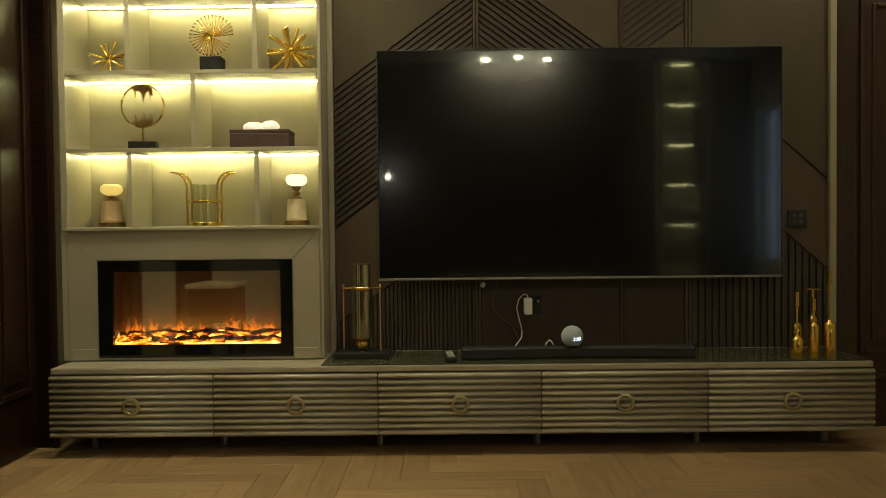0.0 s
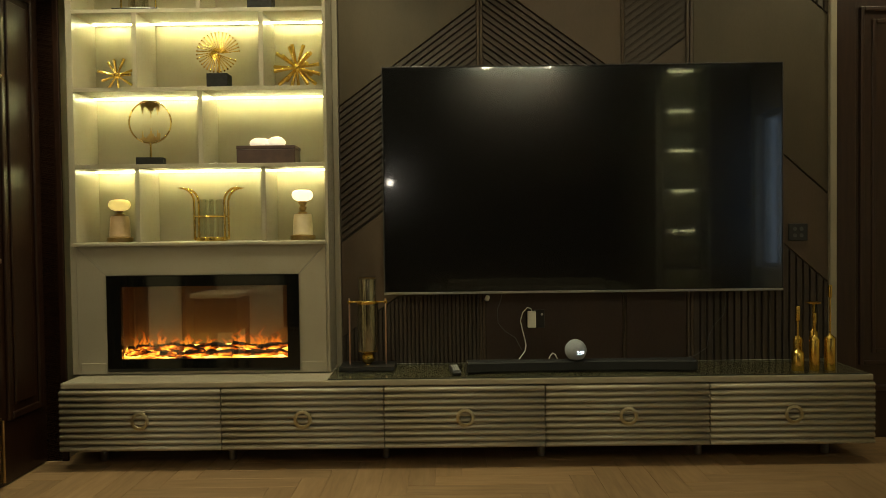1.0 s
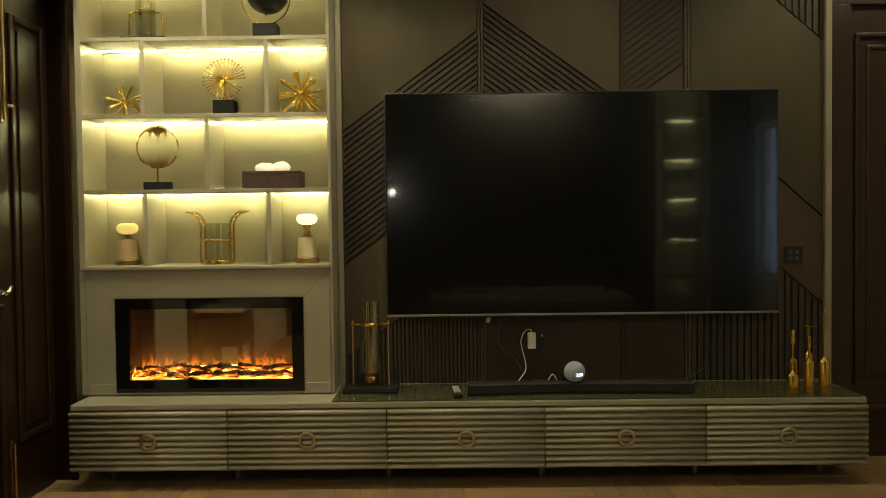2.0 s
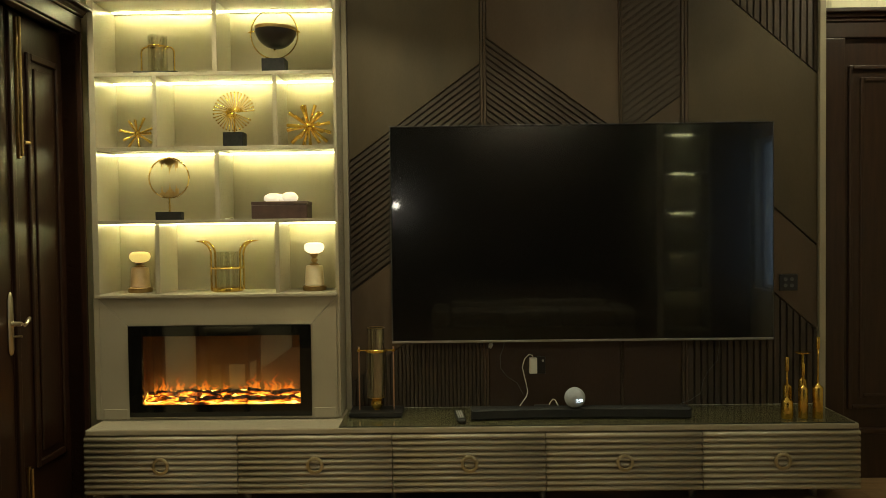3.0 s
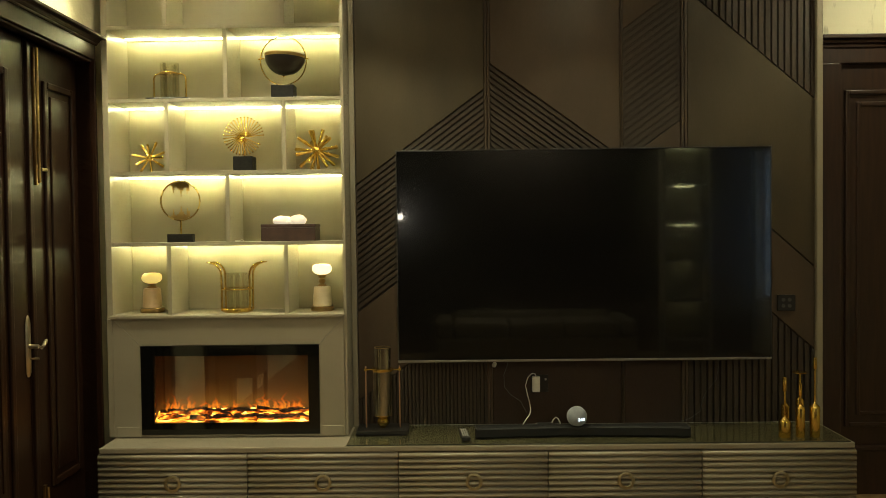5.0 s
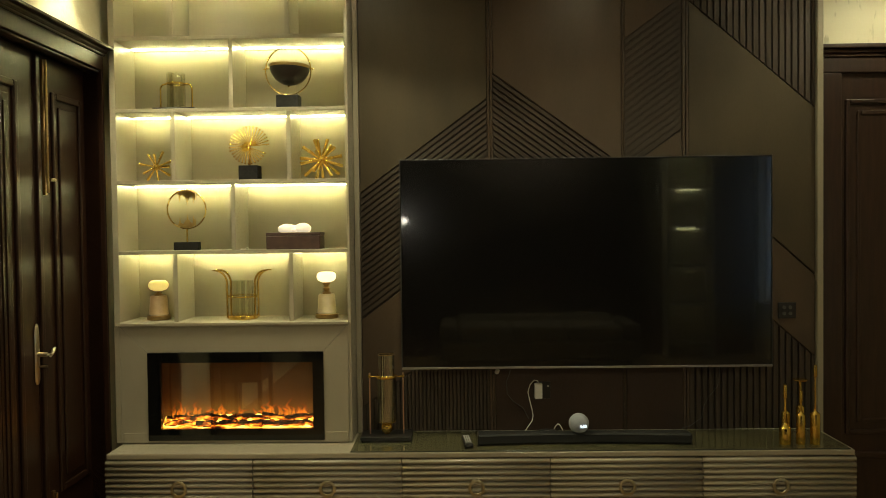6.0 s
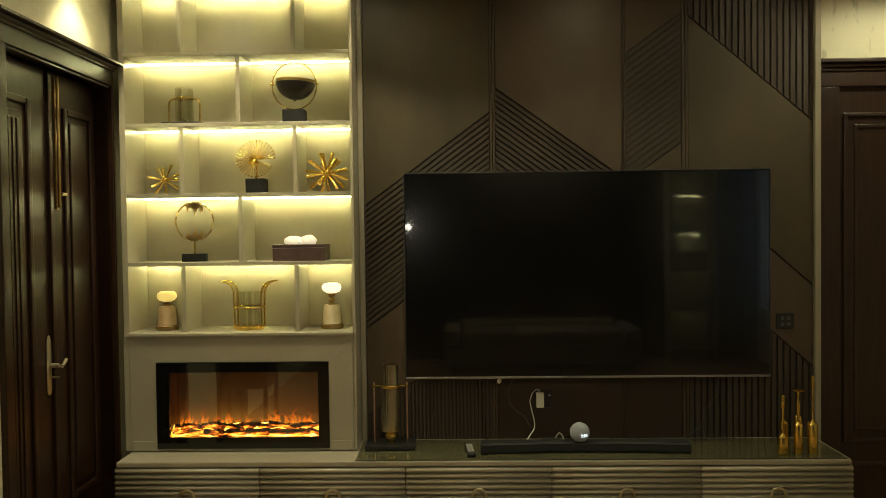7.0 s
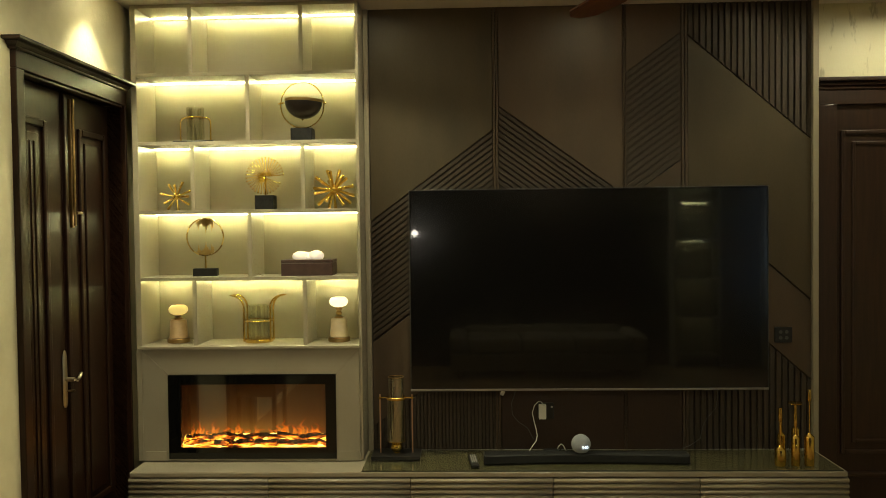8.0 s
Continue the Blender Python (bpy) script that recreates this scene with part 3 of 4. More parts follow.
for nm, poly in (("surround_top", [(-1.712, 1.0), (-1.573, 0.864), (-0.677, 0.864), (-0.551, 1.0)]),
                 ("surround_side", [(-1.712, 0.402), (-1.573, 0.402), (-1.573, 0.862), (-1.712, 0.998)]),
                 ("surround_side", [(-0.677, 0.402), (-0.551, 0.402), (-0.551, 0.998), (-0.677, 0.862)]),
                 ("surround_base", [(-1.5725, 0.402), (-0.6775, 0.402), (-0.6775, 0.4145), (-1.5725, 0.4145)])):
    room_part(nm, slab(poly, SU, SU + 0.03, 0.001), TAUPE, unit)
for a, b in ((-1.700, -1.583), (-0.668, -0.56)):
    room_part("plinth", box(a, SU - 0.004, 0.404, b, SU + 0.004, 0.455, 0.002), TAUPE, unit)
room_part("side_return", box(-1.742, SU + 0.002, 0.402, -1.713, SB, 0.999, 0.002), TAUPE, unit)

fire = thing("electric_fireplace", -1.125, 3.81, FZ0, "black glass electric fireplace with glowing logs and flames", "fireplace")
IX0, IX1, IZ0, IZ1 = -1.508, -0.732, 0.474, 0.812
bm = box(FX0, 3.812, FZ0, IX0, 3.835, FZ1)
for b in ((IX1, FZ0, FX1, FZ1), (IX0, FZ0, IX1, IZ0), (IX0, IZ1, IX1, FZ1)):
    box(b[0], 3.812, b[1], b[2], 3.835, b[3], into=bm)
room_part("fire_frame", bm, GLOSS_BLACK, fire, "glossy black frame")
bm = box(IX0 - 0.01, 3.99, IZ0 - 0.01, IX1 + 0.01, 4.0, IZ1 + 0.01)
for b in ((IX0 - 0.01, 3.836, IZ0 - 0.02, IX1 + 0.01, 4.0, IZ0 - 0.01), (IX0 - 0.01, 3.836, IZ1 + 0.01, IX1 + 0.01, 4.0, IZ1 + 0.02),
          (IX0 - 0.02, 3.836, IZ0 - 0.02, IX0 - 0.01, 4.0, IZ1 + 0.02), (IX1 + 0.01, 3.836, IZ0 - 0.02, IX1 + 0.02, 4.0, IZ1 + 0.02)):
    box(*b, into=bm)
room_part("firebox", bm, FIREBOX, fire)
room_part("front_glass", box(IX0 + 0.0005, 3.818, IZ0 + 0.0005, IX1 - 0.0005, 3.823, IZ1 - 0.0005), FIRE_GLASS, fire).visible_shadow = False


def lumpy_log(length, radius, seed):
    pts, radii = [], []
    for i in range(13):
        k = i / 12
        pts.append(((k - 0.5) * length, 0.010 * noise.noise((k * 3, seed, 0)), 0.008 * noise.noise((k * 3, seed, 7))))
        radii.append(radius * (0.55 + 0.45 * math.sin(math.pi * min(1, max(0, 0.12 + 0.76 * k)))) * (1 + 0.3 * noise.noise((k * 6, seed, 3))))
    bm = tube(pts, radius, 12, radii=radii)
    for v in bm.verts:
        v.co += 0.007 * Vector(noise.noise_vector(v.co * 28 + Vector((seed, 0, 0))))
    return bm


rnd = random.Random(4)
for i in range(15):
    row = 0 if i < 8 else 1
    k = i / 7 if row == 0 else (i - 7.5) / 7
    x = IX0 + 0.045 + (IX1 - IX0 - 0.09) * k + rnd.uniform(-0.015, 0.015)
    lg = room_part("log", lumpy_log(rnd.uniform(0.12, 0.19), rnd.uniform(0.013, 0.019), i * 3.1), EMBER, fire, "", True)
    lg.matrix_basis = pose(x, 3.858 + 0.026 * row, IZ0 + 0.016 + 0.026 * row, rnd.uniform(-40, 40), rnd.uniform(-14, 14), rnd.uniform(-12, 12))
bm = box(IX0 - 0.008, 3.836, IZ0 - 0.009, IX1 + 0.008, 3.91, IZ0 + 0.004)
bmesh.ops.subdivide_edges(bm, edges=list(bm.edges), cuts=14, use_grid_fill=True)
for v in bm.verts:
    if v.co.z > IZ0:
        v.co.z += 0.014 * noise.noise(v.co * 26) + 0.75 * max(0.0, v.co.y - 3.85)
room_part("ember_bed", bm, COALS, fire)
for i in range(60):
    h, w = rnd.uniform(0.025, 0.065) * (1 if rnd.random() < 0.8 else 1.6), rnd.uniform(0.003, 0.008)
    n = 8
    pts = [(0.014 * noise.noise((k * 0.5, i * 1.7, 0)) * k / 2, 0, h * k / n) for k in range(n + 1)]
    rad = [w * (0.5 + 0.5 * math.sin(math.pi * min(1, 0.25 + k / n * 0.5))) * (1 - (k / n) ** 2) + 0.0006 for k in range(n + 1)]
    fl = room_part("flame", tube(pts, w, 8, radii=rad), FLAME, fire, "", True)
    fl.matrix_basis = pose(rnd.uniform(IX0 + 0.03, IX1 - 0.03), rnd.uniform(3.875, 3.92), IZ0 + rnd.uniform(0.03, 0.055))
    fl.visible_shadow = False

# ---- media console ----
CX = (-1.720, -0.998, -0.273, 0.444, 1.172, 1.903)
CF = 3.640
TOPC = 0.398


def ribbed_front(w):
    """Ten rounded ribs, one above another, on a drawer front w wide."""
    bm = bmesh.new()
    n, z0, z1 = 10, 0.088, 0.366
    p = (z1 - z0) / n
    prof = []
    for k in range(n):
        for j in range(13):
            a = math.pi * j / 12
            prof.append((0.020 - 0.022 * math.sin(a), z0 + p * (k + 0.02 + 0.96 * (1 - math.cos(a)) / 2)))
    rows = []
    for x in (0, w):
        rows.append([bm.verts.new((x, y, z)) for y, z in prof] + [bm.verts.new((x, 0.03, z1)), bm.verts.new((x, 0.03, z0))])
    m = len(rows[0])
    for i in range(m):
        j = (i + 1) % m
        fc = bm.faces.new((rows[0][i], rows[0][j], rows[1][j], rows[1][i]))
        fc.smooth = i < m - 3 and i % 13 != 12
    bm.faces.new(rows[0])
    bm.faces.new(rows[1])
    bmesh.ops.recalc_face_normals(bm, faces=bm.faces)
    return bm


console = thing("media_console", 0.09, 3.85, 0, "long low taupe media console with ribbed drawer fronts", "media console")
room_part("body", box(CX[0] + 0.004, CF + 0.032, 0.088, CX[-1] - 0.004, PAN - 0.016, 0.366, 0.003), TAUPE, console)
room_part("top", box(CX[0] + 0.006, CF - 0.004, 0.370, CX[-1] - 0.006, PAN - 0.002, TOPC, 0.006), TAUPE, console)
for a, b in zip(CX, CX[1:]):
    dr = room_part("drawer", ribbed_front(b - a - 0.004), TAUPE, console)
    dr.matrix_basis = Matrix.Translation((a + 0.002, CF - 0.010, 0))
    ring = lathe([(0.0265, 0.0), (0.0255, 0.002), (0.0255, 0.006), (0.028, 0.009), (0.037, 0.009), (0.041, 0.006), (0.041, 0.002), (0.040, 0.0), (0.0265, 0.0)], 48, close=False)
    part("ring_pull", ring, DULL_BRASS, dr, "round aged brass ring pull", True, pose((b - a) / 2, -0.003, 0.228, 90))
for side in (0, 1):
    rb = ribbed_front(0.35)
    sp = room_part("side_ribs", rb, TAUPE, console)
    sp.matrix_basis = pose(CX[0] - 0.0 if side == 0 else CX[-1] + 0.0, 4.0 if side == 0 else CF + 0.01, 0, 0, 0, -90 if side == 0 else 90)
for x in (-1.60, -1.0, -0.28, 0.445, 1.175, 1.765):
    for y in (3.815, 3.97):
        room_part("foot", lathe([(0.016, 0), (0.018, 0.003), (0.018, 0.089)], 16, centre=(x, y, 0)), CHROME, console, "", True)
gl = thing("glass_top", 0.678, 3.83, TOPC + 0.001, "smoked glass sheet lying on the console", "glass sheet")
room_part("sheet", box(-0.522, 3.642, TOPC + 0.001, 1.878, PAN - 0.008, TOPC + 0.006, 0.001), TOP_GLASS, gl)
room_part("front_edge", box(-0.522, 3.639, TOPC + 0.001, 1.878, 3.6418, TOPC + 0.006, 0.0005), DARK_EDGE, gl, "dark polished glass edge")
# Thin pale strip stands for the light caught by the back edge.
room_part("back_highlight", box(-0.505, PAN - 0.0078, TOPC + 0.001, 1.878, PAN - 0.004, TOPC + 0.0065, 0.0005), EDGE_HIGHLIGHT, gl, "pale strip standing for the highlight on the glass edge")
GT = TOPC + 0.006

# ---- television ----
tv = thing("television", 0.661, 3.92, 0.757, "large flat black television on a wall bracket", "television")
room_part("housing", box(-0.284, 3.900, 0.757, 1.607, 3.935, 1.829, 0.003), BLACK, tv)
room_part("screen", box(-0.279, 3.8965, 0.766, 1.602, 3.901, 1.824), SCREEN, tv)
bm = box(-0.286, 3.894, 0.753, 1.609, 3.936, 0.764, 0.002)
room_part("bottom_bezel", bm, BEZEL, tv, "thin silver bottom edge")
for b in ((-0.287, 3.895, 0.764, -0.282, 3.936, 1.832), (1.605, 3.895, 0.764, 1.610, 3.936, 1.832), (-0.282, 3.895, 1.827, 1.605, 3.936, 1.832)):
    room_part("bezel", box(*b, 0.0015), DARK_METAL, tv)
room_part("bracket", box(0.4, 3.936, 1.1, 0.95, PAN - 0.001, 1.5), BLACK, tv)

# ---- ceiling lights and fan ----
# Fixtures with y >= 0 are out of view, most of them added for brightness.
for x, y, watts, beam in DOWNLIGHTS:
    dl = thing("ceiling_downlight", x, y, CEIL, "recessed round ceiling downlight, lit warm; most are added, unseen lamps", "ceiling light", "downlights in the ceiling")
    part("bezel", lathe([(0.065, -0.001), (0.065, -0.008), (0.052, -0.010), (0.050, -0.001)], 24), CEILING, dl, smooth=True)
    part("lamp_disc", lathe([(0.049, -0.002), (0.049, -0.005)], 24), LAMP_GLOW if y < 0 else DIM_LAMP, dl)
    la = bpy.data.lights.new("downlight", "SPOT")
    la.energy, la.color, la.spot_size, la.spot_blend, la.shadow_soft_size = watts, WARM, radians(beam), 0.5, 0.035
    lo = new("downlight_beam", la)
    lo.matrix_basis = pose(x, y, CEIL - 0.02)

fan = thing("ceiling_fan", 0.74, 2.74, CEIL, "brown wooden ceiling fan at rest", "ceiling fan")
part("rod", lathe([(0.05, 0), (0.045, -0.04), (0.012, -0.05), (0.012, -0.2)], 20), BRONZE, fan, smooth=True)
part("motor", lathe([(0.03, -0.19), (0.10, -0.21), (0.12, -0.25), (0.10, -0.29), (0.03, -0.31)], 28), BRONZE, fan, smooth=True)
for k in range(3):
    bl = bmesh.new()
    outline = [(0.10, -0.05), (0.3, -0.07), (0.52, -0.065), (0.60, -0.03), (0.61, 0.02), (0.55, 0.055), (0.3, 0.06), (0.10, 0.04)]
    lo_v = [bl.verts.new((x, y, -0.006 + y * 0.12)) for x, y in outline]
    hi_v = [bl.verts.new((x, y, 0.002 + y * 0.12)) for x, y in outline]
    bl.faces.new(lo_v)
    bl.faces.new(hi_v)
    for i in range(8):
        j = (i + 1) % 8
        bl.faces.new((lo_v[i], lo_v[j], hi_v[j], hi_v[i]))
    bmesh.ops.recalc_face_normals(bl, faces=bl.faces)
    part("blade", bl, FAN_WOOD, fan, at=pose(0, 0, -0.25, 0, 0, 111 + 120 * k))

# ---- things on the shelves ----
ZE, ZD, ZC, ZB = (z + TT / 2 for z in SHELF_Z[:4])


def candle_lamp(x, y, z, neck, power, tint, stone, label):
    """A cut-cone stone body on a round metal foot, with a squashed glowing bowl on a turned neck."""
    t = thing("table_lamp", x, y, z, label, "lamp", "small lamps on the shelf")
    part("foot", lathe([(0.057, 0), (0.060, 0.003), (0.060, 0.021), (0.057, 0.024), (0, 0.024)], 36), BRONZE, t, "bronze disc foot", True)
    part("body", lathe([(0.045, 0.0245), (0.049, 0.028), (0.043, 0.118), (0.039, 0.125), (0, 0.126)], 36), stone, t, "pale alabaster body", True)
    prof = [(0.022, 0.126), (0.024, 0.132), (0.010, 0.140)]
    if neck > 0.04:
        prof += [(0.017, 0.148), (0.019, 0.156), (0.011, 0.163), (0.013, 0.168), (0.021, 0.176), (0.022, 0.184), (0.012, 0.188)]
    prof += [(0.012, 0.126 + neck - 0.006), (0.026, 0.126 + neck)]
    part("neck", lathe(prof, 24), BRONZE, t, "", True)
    b0 = 0.126 + neck
    bowl = [(0.0, 0.0), (0.022, 0.001), (0.040, 0.008), (0.049, 0.020), (0.051, 0.031), (0.047, 0.044), (0.036, 0.053), (0.018, 0.055), (0.0, 0.051)]
    part("bowl", lathe([(r, b0 + h) for r, h in bowl], 36), glow("lamp_bowl", tint, power), t, "glowing white bowl", True)
    return t


candle_lamp(-1.562, 3.955, ZE, 0.024, 0.8, (0.80, 0.60, 0.17), HONEY_STONE, "small bronze and alabaster lamp, softly lit, on the shelf")
candle_lamp(-0.678, 3.955, ZE, 0.060, 1.4, (0.96, 0.84, 0.50), ALABASTER, "taller bronze and alabaster lamp, brightly lit, on the shelf")


def horned_vase(x, y, z):
    t = thing("candle_vase", x, y, z, "clear glass vase in a gold cage with four curved horns", "vase")
    part("base", lathe([(0, 0), (0.074, 0), (0.077, 0.003), (0.077, 0.017), (0.073, 0.020), (0, 0.020)], 40), GOLD, t, "", True)
    g = part("glass_cylinder", lathe([(0.0535, 0.021), (0.0535, 0.200), (0.0510, 0.200), (0.0510, 0.023)], 40, close=False), CLEAR, t, "clear glass cylinder", True)
    g.visible_shadow = False
    part("ring", tube([(0.081 * math.cos(a), 0.081 * math.sin(a), 0.118) for a in (2 * math.pi * k / 40 for k in range(40))], 0.0035, 8, closed=True), GOLD, t, "", True)
    for sx in (-1, 1):
        for sy in (-1, 1):
            pts = [(sx * 0.072, sy * 0.034, 0.006 + 0.03 * k) for k in range(7)]
            for k in range(1, 9):
                a = radians(11 * k)
                pts.append((sx * (0.072 + 0.062 * (1 - math.cos(a))), sy * 0.034, 0.186 + 0.068 * math.sin(a)))
            pts.append((sx * 0.150, sy * 0.034, 0.256))
            part("horn", tube(pts, 0.005, 10, radii=[0.0055] * (len(pts) - 3) + [0.005, 0.004, 0.0012]), GOLD, t, "", True)


horned_vase(-1.118, 3.955, ZE)


def skyline_ring(x, y, z):
    t = thing("ring_sculpture", x, y, z, "gold ring sculpture with bronze skylines on a black block", "sculpture")
    part("block", box(-0.063, -0.032, 0, 0.063, 0.032, 0.042, 0.002), SLATE, t, "black stone block", at=pose(0, 0, 0, 0, 0, 8))
    part("stem", tube([(0, 0, 0.042), (0, 0, 0.115)], 0.0045, 10), GOLD, t, "", True)
    R, cz = 0.101, 0.213
    part("ring", tube([(R * math.cos(a), 0, cz + R * math.sin(a)) for a in (2 * math.pi * k / 64 for k in range(64))], 0.0058, 8, closed=True, flat=0.6), OLD_GOLD, t, "", True)
    heights = (0.012, 0.034, 0.024, 0.022, 0.032, 0.044, 0.060, 0.046, 0.030, 0.022, 0.040, 0.036)
    for sgn in (-1, 1):
        bm = bmesh.new()
        w = 0.0080
        for k, h in enumerate(heights):
            xa = (k - 6) * w
            rim = math.sqrt((R - 0.003) ** 2 - max(abs(xa), abs(xa + w)) ** 2)
            top = rim - h * (0.9 if sgn < 0 else 1.0)
            z0, z1 = sorted((cz + sgn * rim, cz + sgn * top))
            box(xa, -0.003, z0, xa + w * 1.02, 0.003, z1, into=bm)
            if k in (1, 6, 10):
                z2 = cz + sgn * (top - 0.016)
                box(xa + w * 0.3, -0.002, min(z1 if sgn < 0 else z2, z2 if sgn < 0 else z0), xa + w * 0.7, 0.002, max(z1 if sgn < 0 else z0, z2), into=bm)
        part("skyline", bm, BRONZE, t, "dark bronze skyline")


skyline_ring(-1.405, 3.955, ZD)


def stone_box(x, y, z):
    t = thing("trinket_box", x, y, z, "dark brown leather box with a white quartz handle", "box")
    part("body", box(-0.138, -0.07, 0, 0.138, 0.07, 0.068, 0.003), LEATHER, t)
    part("lid", box(-0.139, -0.071, 0.069, 0.139, 0.071, 0.086, 0.003), LEATHER, t)
    for cx, r in ((-0.040, (0.052, 0.03, 0.026)), (0.034, (0.046, 0.032, 0.028)), (0.0, (0.03, 0.025, 0.018))):
        bm = bmesh.new()
        bmesh.ops.create_icosphere(bm, subdivisions=3, radius=1)
        for v in bm.verts:
            k = 1 + 0.16 * noise.noise(v.co * 1.9 + Vector((cx * 90, 0, 0)))
            v.co = Vector((v.co.x * r[0] * k + cx, v.co.y * r[1] * k, v.co.z * r[2] * k + 0.084 + r[2] * 0.78))
        part("quartz", bm, QUARTZ, t, "milky white quartz lump, brightened by an added glow", True)


# The stone is no lamp; weak emission stands for light falling on it.
QUARTZ = glow("quartz_added_glow", (1.0, 0.86, 0.66), 0.5)
stone_box(-0.832, 3.94, ZD)
cl = thing("cable_clip", -1.09, 3.88, ZD, "tiny white cable clip on the shelf", "clip")
part("clip_body", box(-0.014, -0.005, 0, 0.010, 0.005, 0.006, 0.002), PLASTIC, cl)
part("wire", tube([(0.008, 0, 0.004), (0.02, 0.004, 0.012), (0.03, 0.0, 0.003)], 0.0016, 6), PLASTIC, cl)


def starburst(x, y, z, r, count, seed, label):
    """Tapered rods out of a small knot, resting on the lower ones."""
    t = thing("starburst_ornament", x, y, z, label, "ornament", "gold starbursts on the shelf")
    core = bmesh.new()
    bmesh.ops.create_icosphere(core, subdivisions=3, radius=r * 0.2, matrix=Matrix.Translation((0, 0, r * 0.86)))
    part("core", core, GOLD, t, "", True)
    rr = random.Random(seed)
    for k in range(count):
        zz = 1 - 2 * (k + 0.5) / count
        a = k * 2.39996 + rr.uniform(-0.2, 0.2)
        d = Vector((math.sqrt(1 - zz * zz) * math.cos(a), 0.75 * math.sqrt(1 - zz * zz) * math.sin(a), zz)).normalized()
        ln = r * rr.uniform(0.88, 1.02)
        if d.z < -0.7:
            ln = min(ln, r * 0.84 / -d.z)
        c = Vector((0, 0, r * 0.86))
        part("rod", tube([c + d * r * 0.1, c + d * ln * 0.97, c + d * ln], 0.004, 10, radii=[r * 0.042, r * 0.08, r * 0.068]), GOLD, t, "", True)


starburst(-1.550, 3.93, ZC, 0.090, 11, 5, "small gold starburst ornament with tapered rods")
starburst(-0.690, 3.93, ZC, 0.120, 21, 9, "large gold starburst ornament with many tapered rods")


def fan_disc(x, y, z):
    t = thing("fan_sculpture", x, y, z, "gold wire fan sculpture on a black cube", "sculpture")
    part("cube", box(-0.050, -0.04, 0, 0.050, 0.04, 0.078, 0.002), SLATE, t, "black stone cube")
    part("pin", tube([(0, 0, 0.078), (0, 0, 0.19)], 0.004, 8), GOLD, t)
    n = 32
    for k in range(n):
        a = radians(4 + 330 * k / (n - 1))
        twist = 0.016 * math.sin(a * 1.0)
        ln = 0.101 if a < radians(200) else 0.094
        c = Vector((-0.004 + 0.016 * math.cos(a / 2 + 0.3), 0.01 * math.cos(a), 0.182))
        e = Vector((-0.004 + ln * math.cos(a), twist, 0.182 + ln * math.sin(a)))
        bm = tube([c, e], 0.0024, 6)
        bmesh.ops.create_icosphere(bm, subdivisions=1, radius=0.0052, matrix=Matrix.Translation(e))
        part("wire_spoke", bm, GOLD, t, "", True)


fan_disc(-1.065, 3.945, ZC)


def arched_holder(x, y, z):
    t = thing("candle_holder", x, y, z, "glass candle holder under a gold arch on a black plate", "candle holder")
    part("plate", box(-0.107, -0.05, 0, 0.107, 0.05, 0.007, 0.002), BLACK, t, "thin black plate")
    g = part("glass_cylinder", lathe([(0.046, 0.008), (0.046, 0.184), (0.0435, 0.184), (0.0435, 0.010)], 36, close=False), CLEAR, t, "clear glass cylinder", True)
    g.visible_shadow = False
    part("inner_tube", lathe([(0.030, 0.008), (0.030, 0.182), (0.028, 0.182)], 28, close=False), CRYSTAL, t, "", True)
    pts = [(-0.081, 0, 0.007), (-0.081, 0, 0.10)] + [(-0.054 - 0.027 * math.cos(radians(a)), 0, 0.105 + 0.027 * math.sin(radians(a))) for a in range(0, 91, 15)]
    pts += [(-p[0], 0, p[2]) for p in reversed(pts)]
    for i, p in enumerate(pts):
        if abs(p[0]) < 0.05:
            pts[i] = (p[0], 0, 0.132)
    part("arch", tube(pts, 0.0042, 10), GOLD, t, "", True)
    part("band", tube([(0.048 * math.cos(a), 0.048 * math.sin(a), 0.132) for a in (2 * math.pi * k / 36 for k in range(36))], 0.003, 8, closed=True), GOLD, t, "", True)


arched_holder(-1.418, 3.875, ZB)


def ringed_bowl(x, y, z):
    t = thing("bowl_sculpture", x, y, z, "black half-globe bowl hung in a thin gold ring on a block", "sculpture")
    part("block", box(-0.057, -0.04, 0, 0.057, 0.04, 0.066, 0.002), SLATE, t, "dark grey stone block")
    cz = 0.192
    part("ring", tube([(0.116 * math.cos(a), 0, cz + 0.122 * math.sin(a)) for a in (2 * math.pi * k / 64 for k in range(64))], 0.003, 8, closed=True), GOLD, t, "", True)
    prof = [(0.0, -0.086)] + [(0.101 * math.sin(radians(a)), 0.012 - 0.098 * math.cos(radians(a))) for a in range(8, 91, 8)] + [(0.101, 0.014), (0.097, 0.014)]
    prof += [(0.097 * math.sin(radians(a)), 0.012 - 0.092 * math.cos(radians(a))) for a in range(88, 0, -11)] + [(0, -0.079)]
    part("bowl", lathe([(r, cz + h + 0.012) for r, h in prof], 40), ENAMEL, t, "satin black bowl", True, pose(0, 0, 0, 0, 2, 0))
    part("rim", lathe([(0.102, cz + 0.012), (0.103, cz + 0.027), (0.0985, cz + 0.027), (0.0985, cz + 0.014)], 40, close=False), BRONZE, t, "copper rim", True, pose(0, 0, 0, 0, 2, 0))
    for sx in (-1, 1):
        part("pivot", tube([(sx * 0.098, 0, cz + 0.014), (sx * 0.128, 0, cz + 0.008)], 0.0035, 8), GOLD, t)
    part("finial", lathe([(0, cz - 0.083), (0.006, cz - 0.079), (0.005, cz - 0.072), (0, cz - 0.070)], 12), GOLD, t, "", True)


ringed_bowl(-0.845, 3.89, ZB)

# ---- things on the console ----
t = thing("hourglass_holder", -0.366, 3.89, GT, "tall glass cylinder candle holder hung between rose-gold posts", "candle holder")
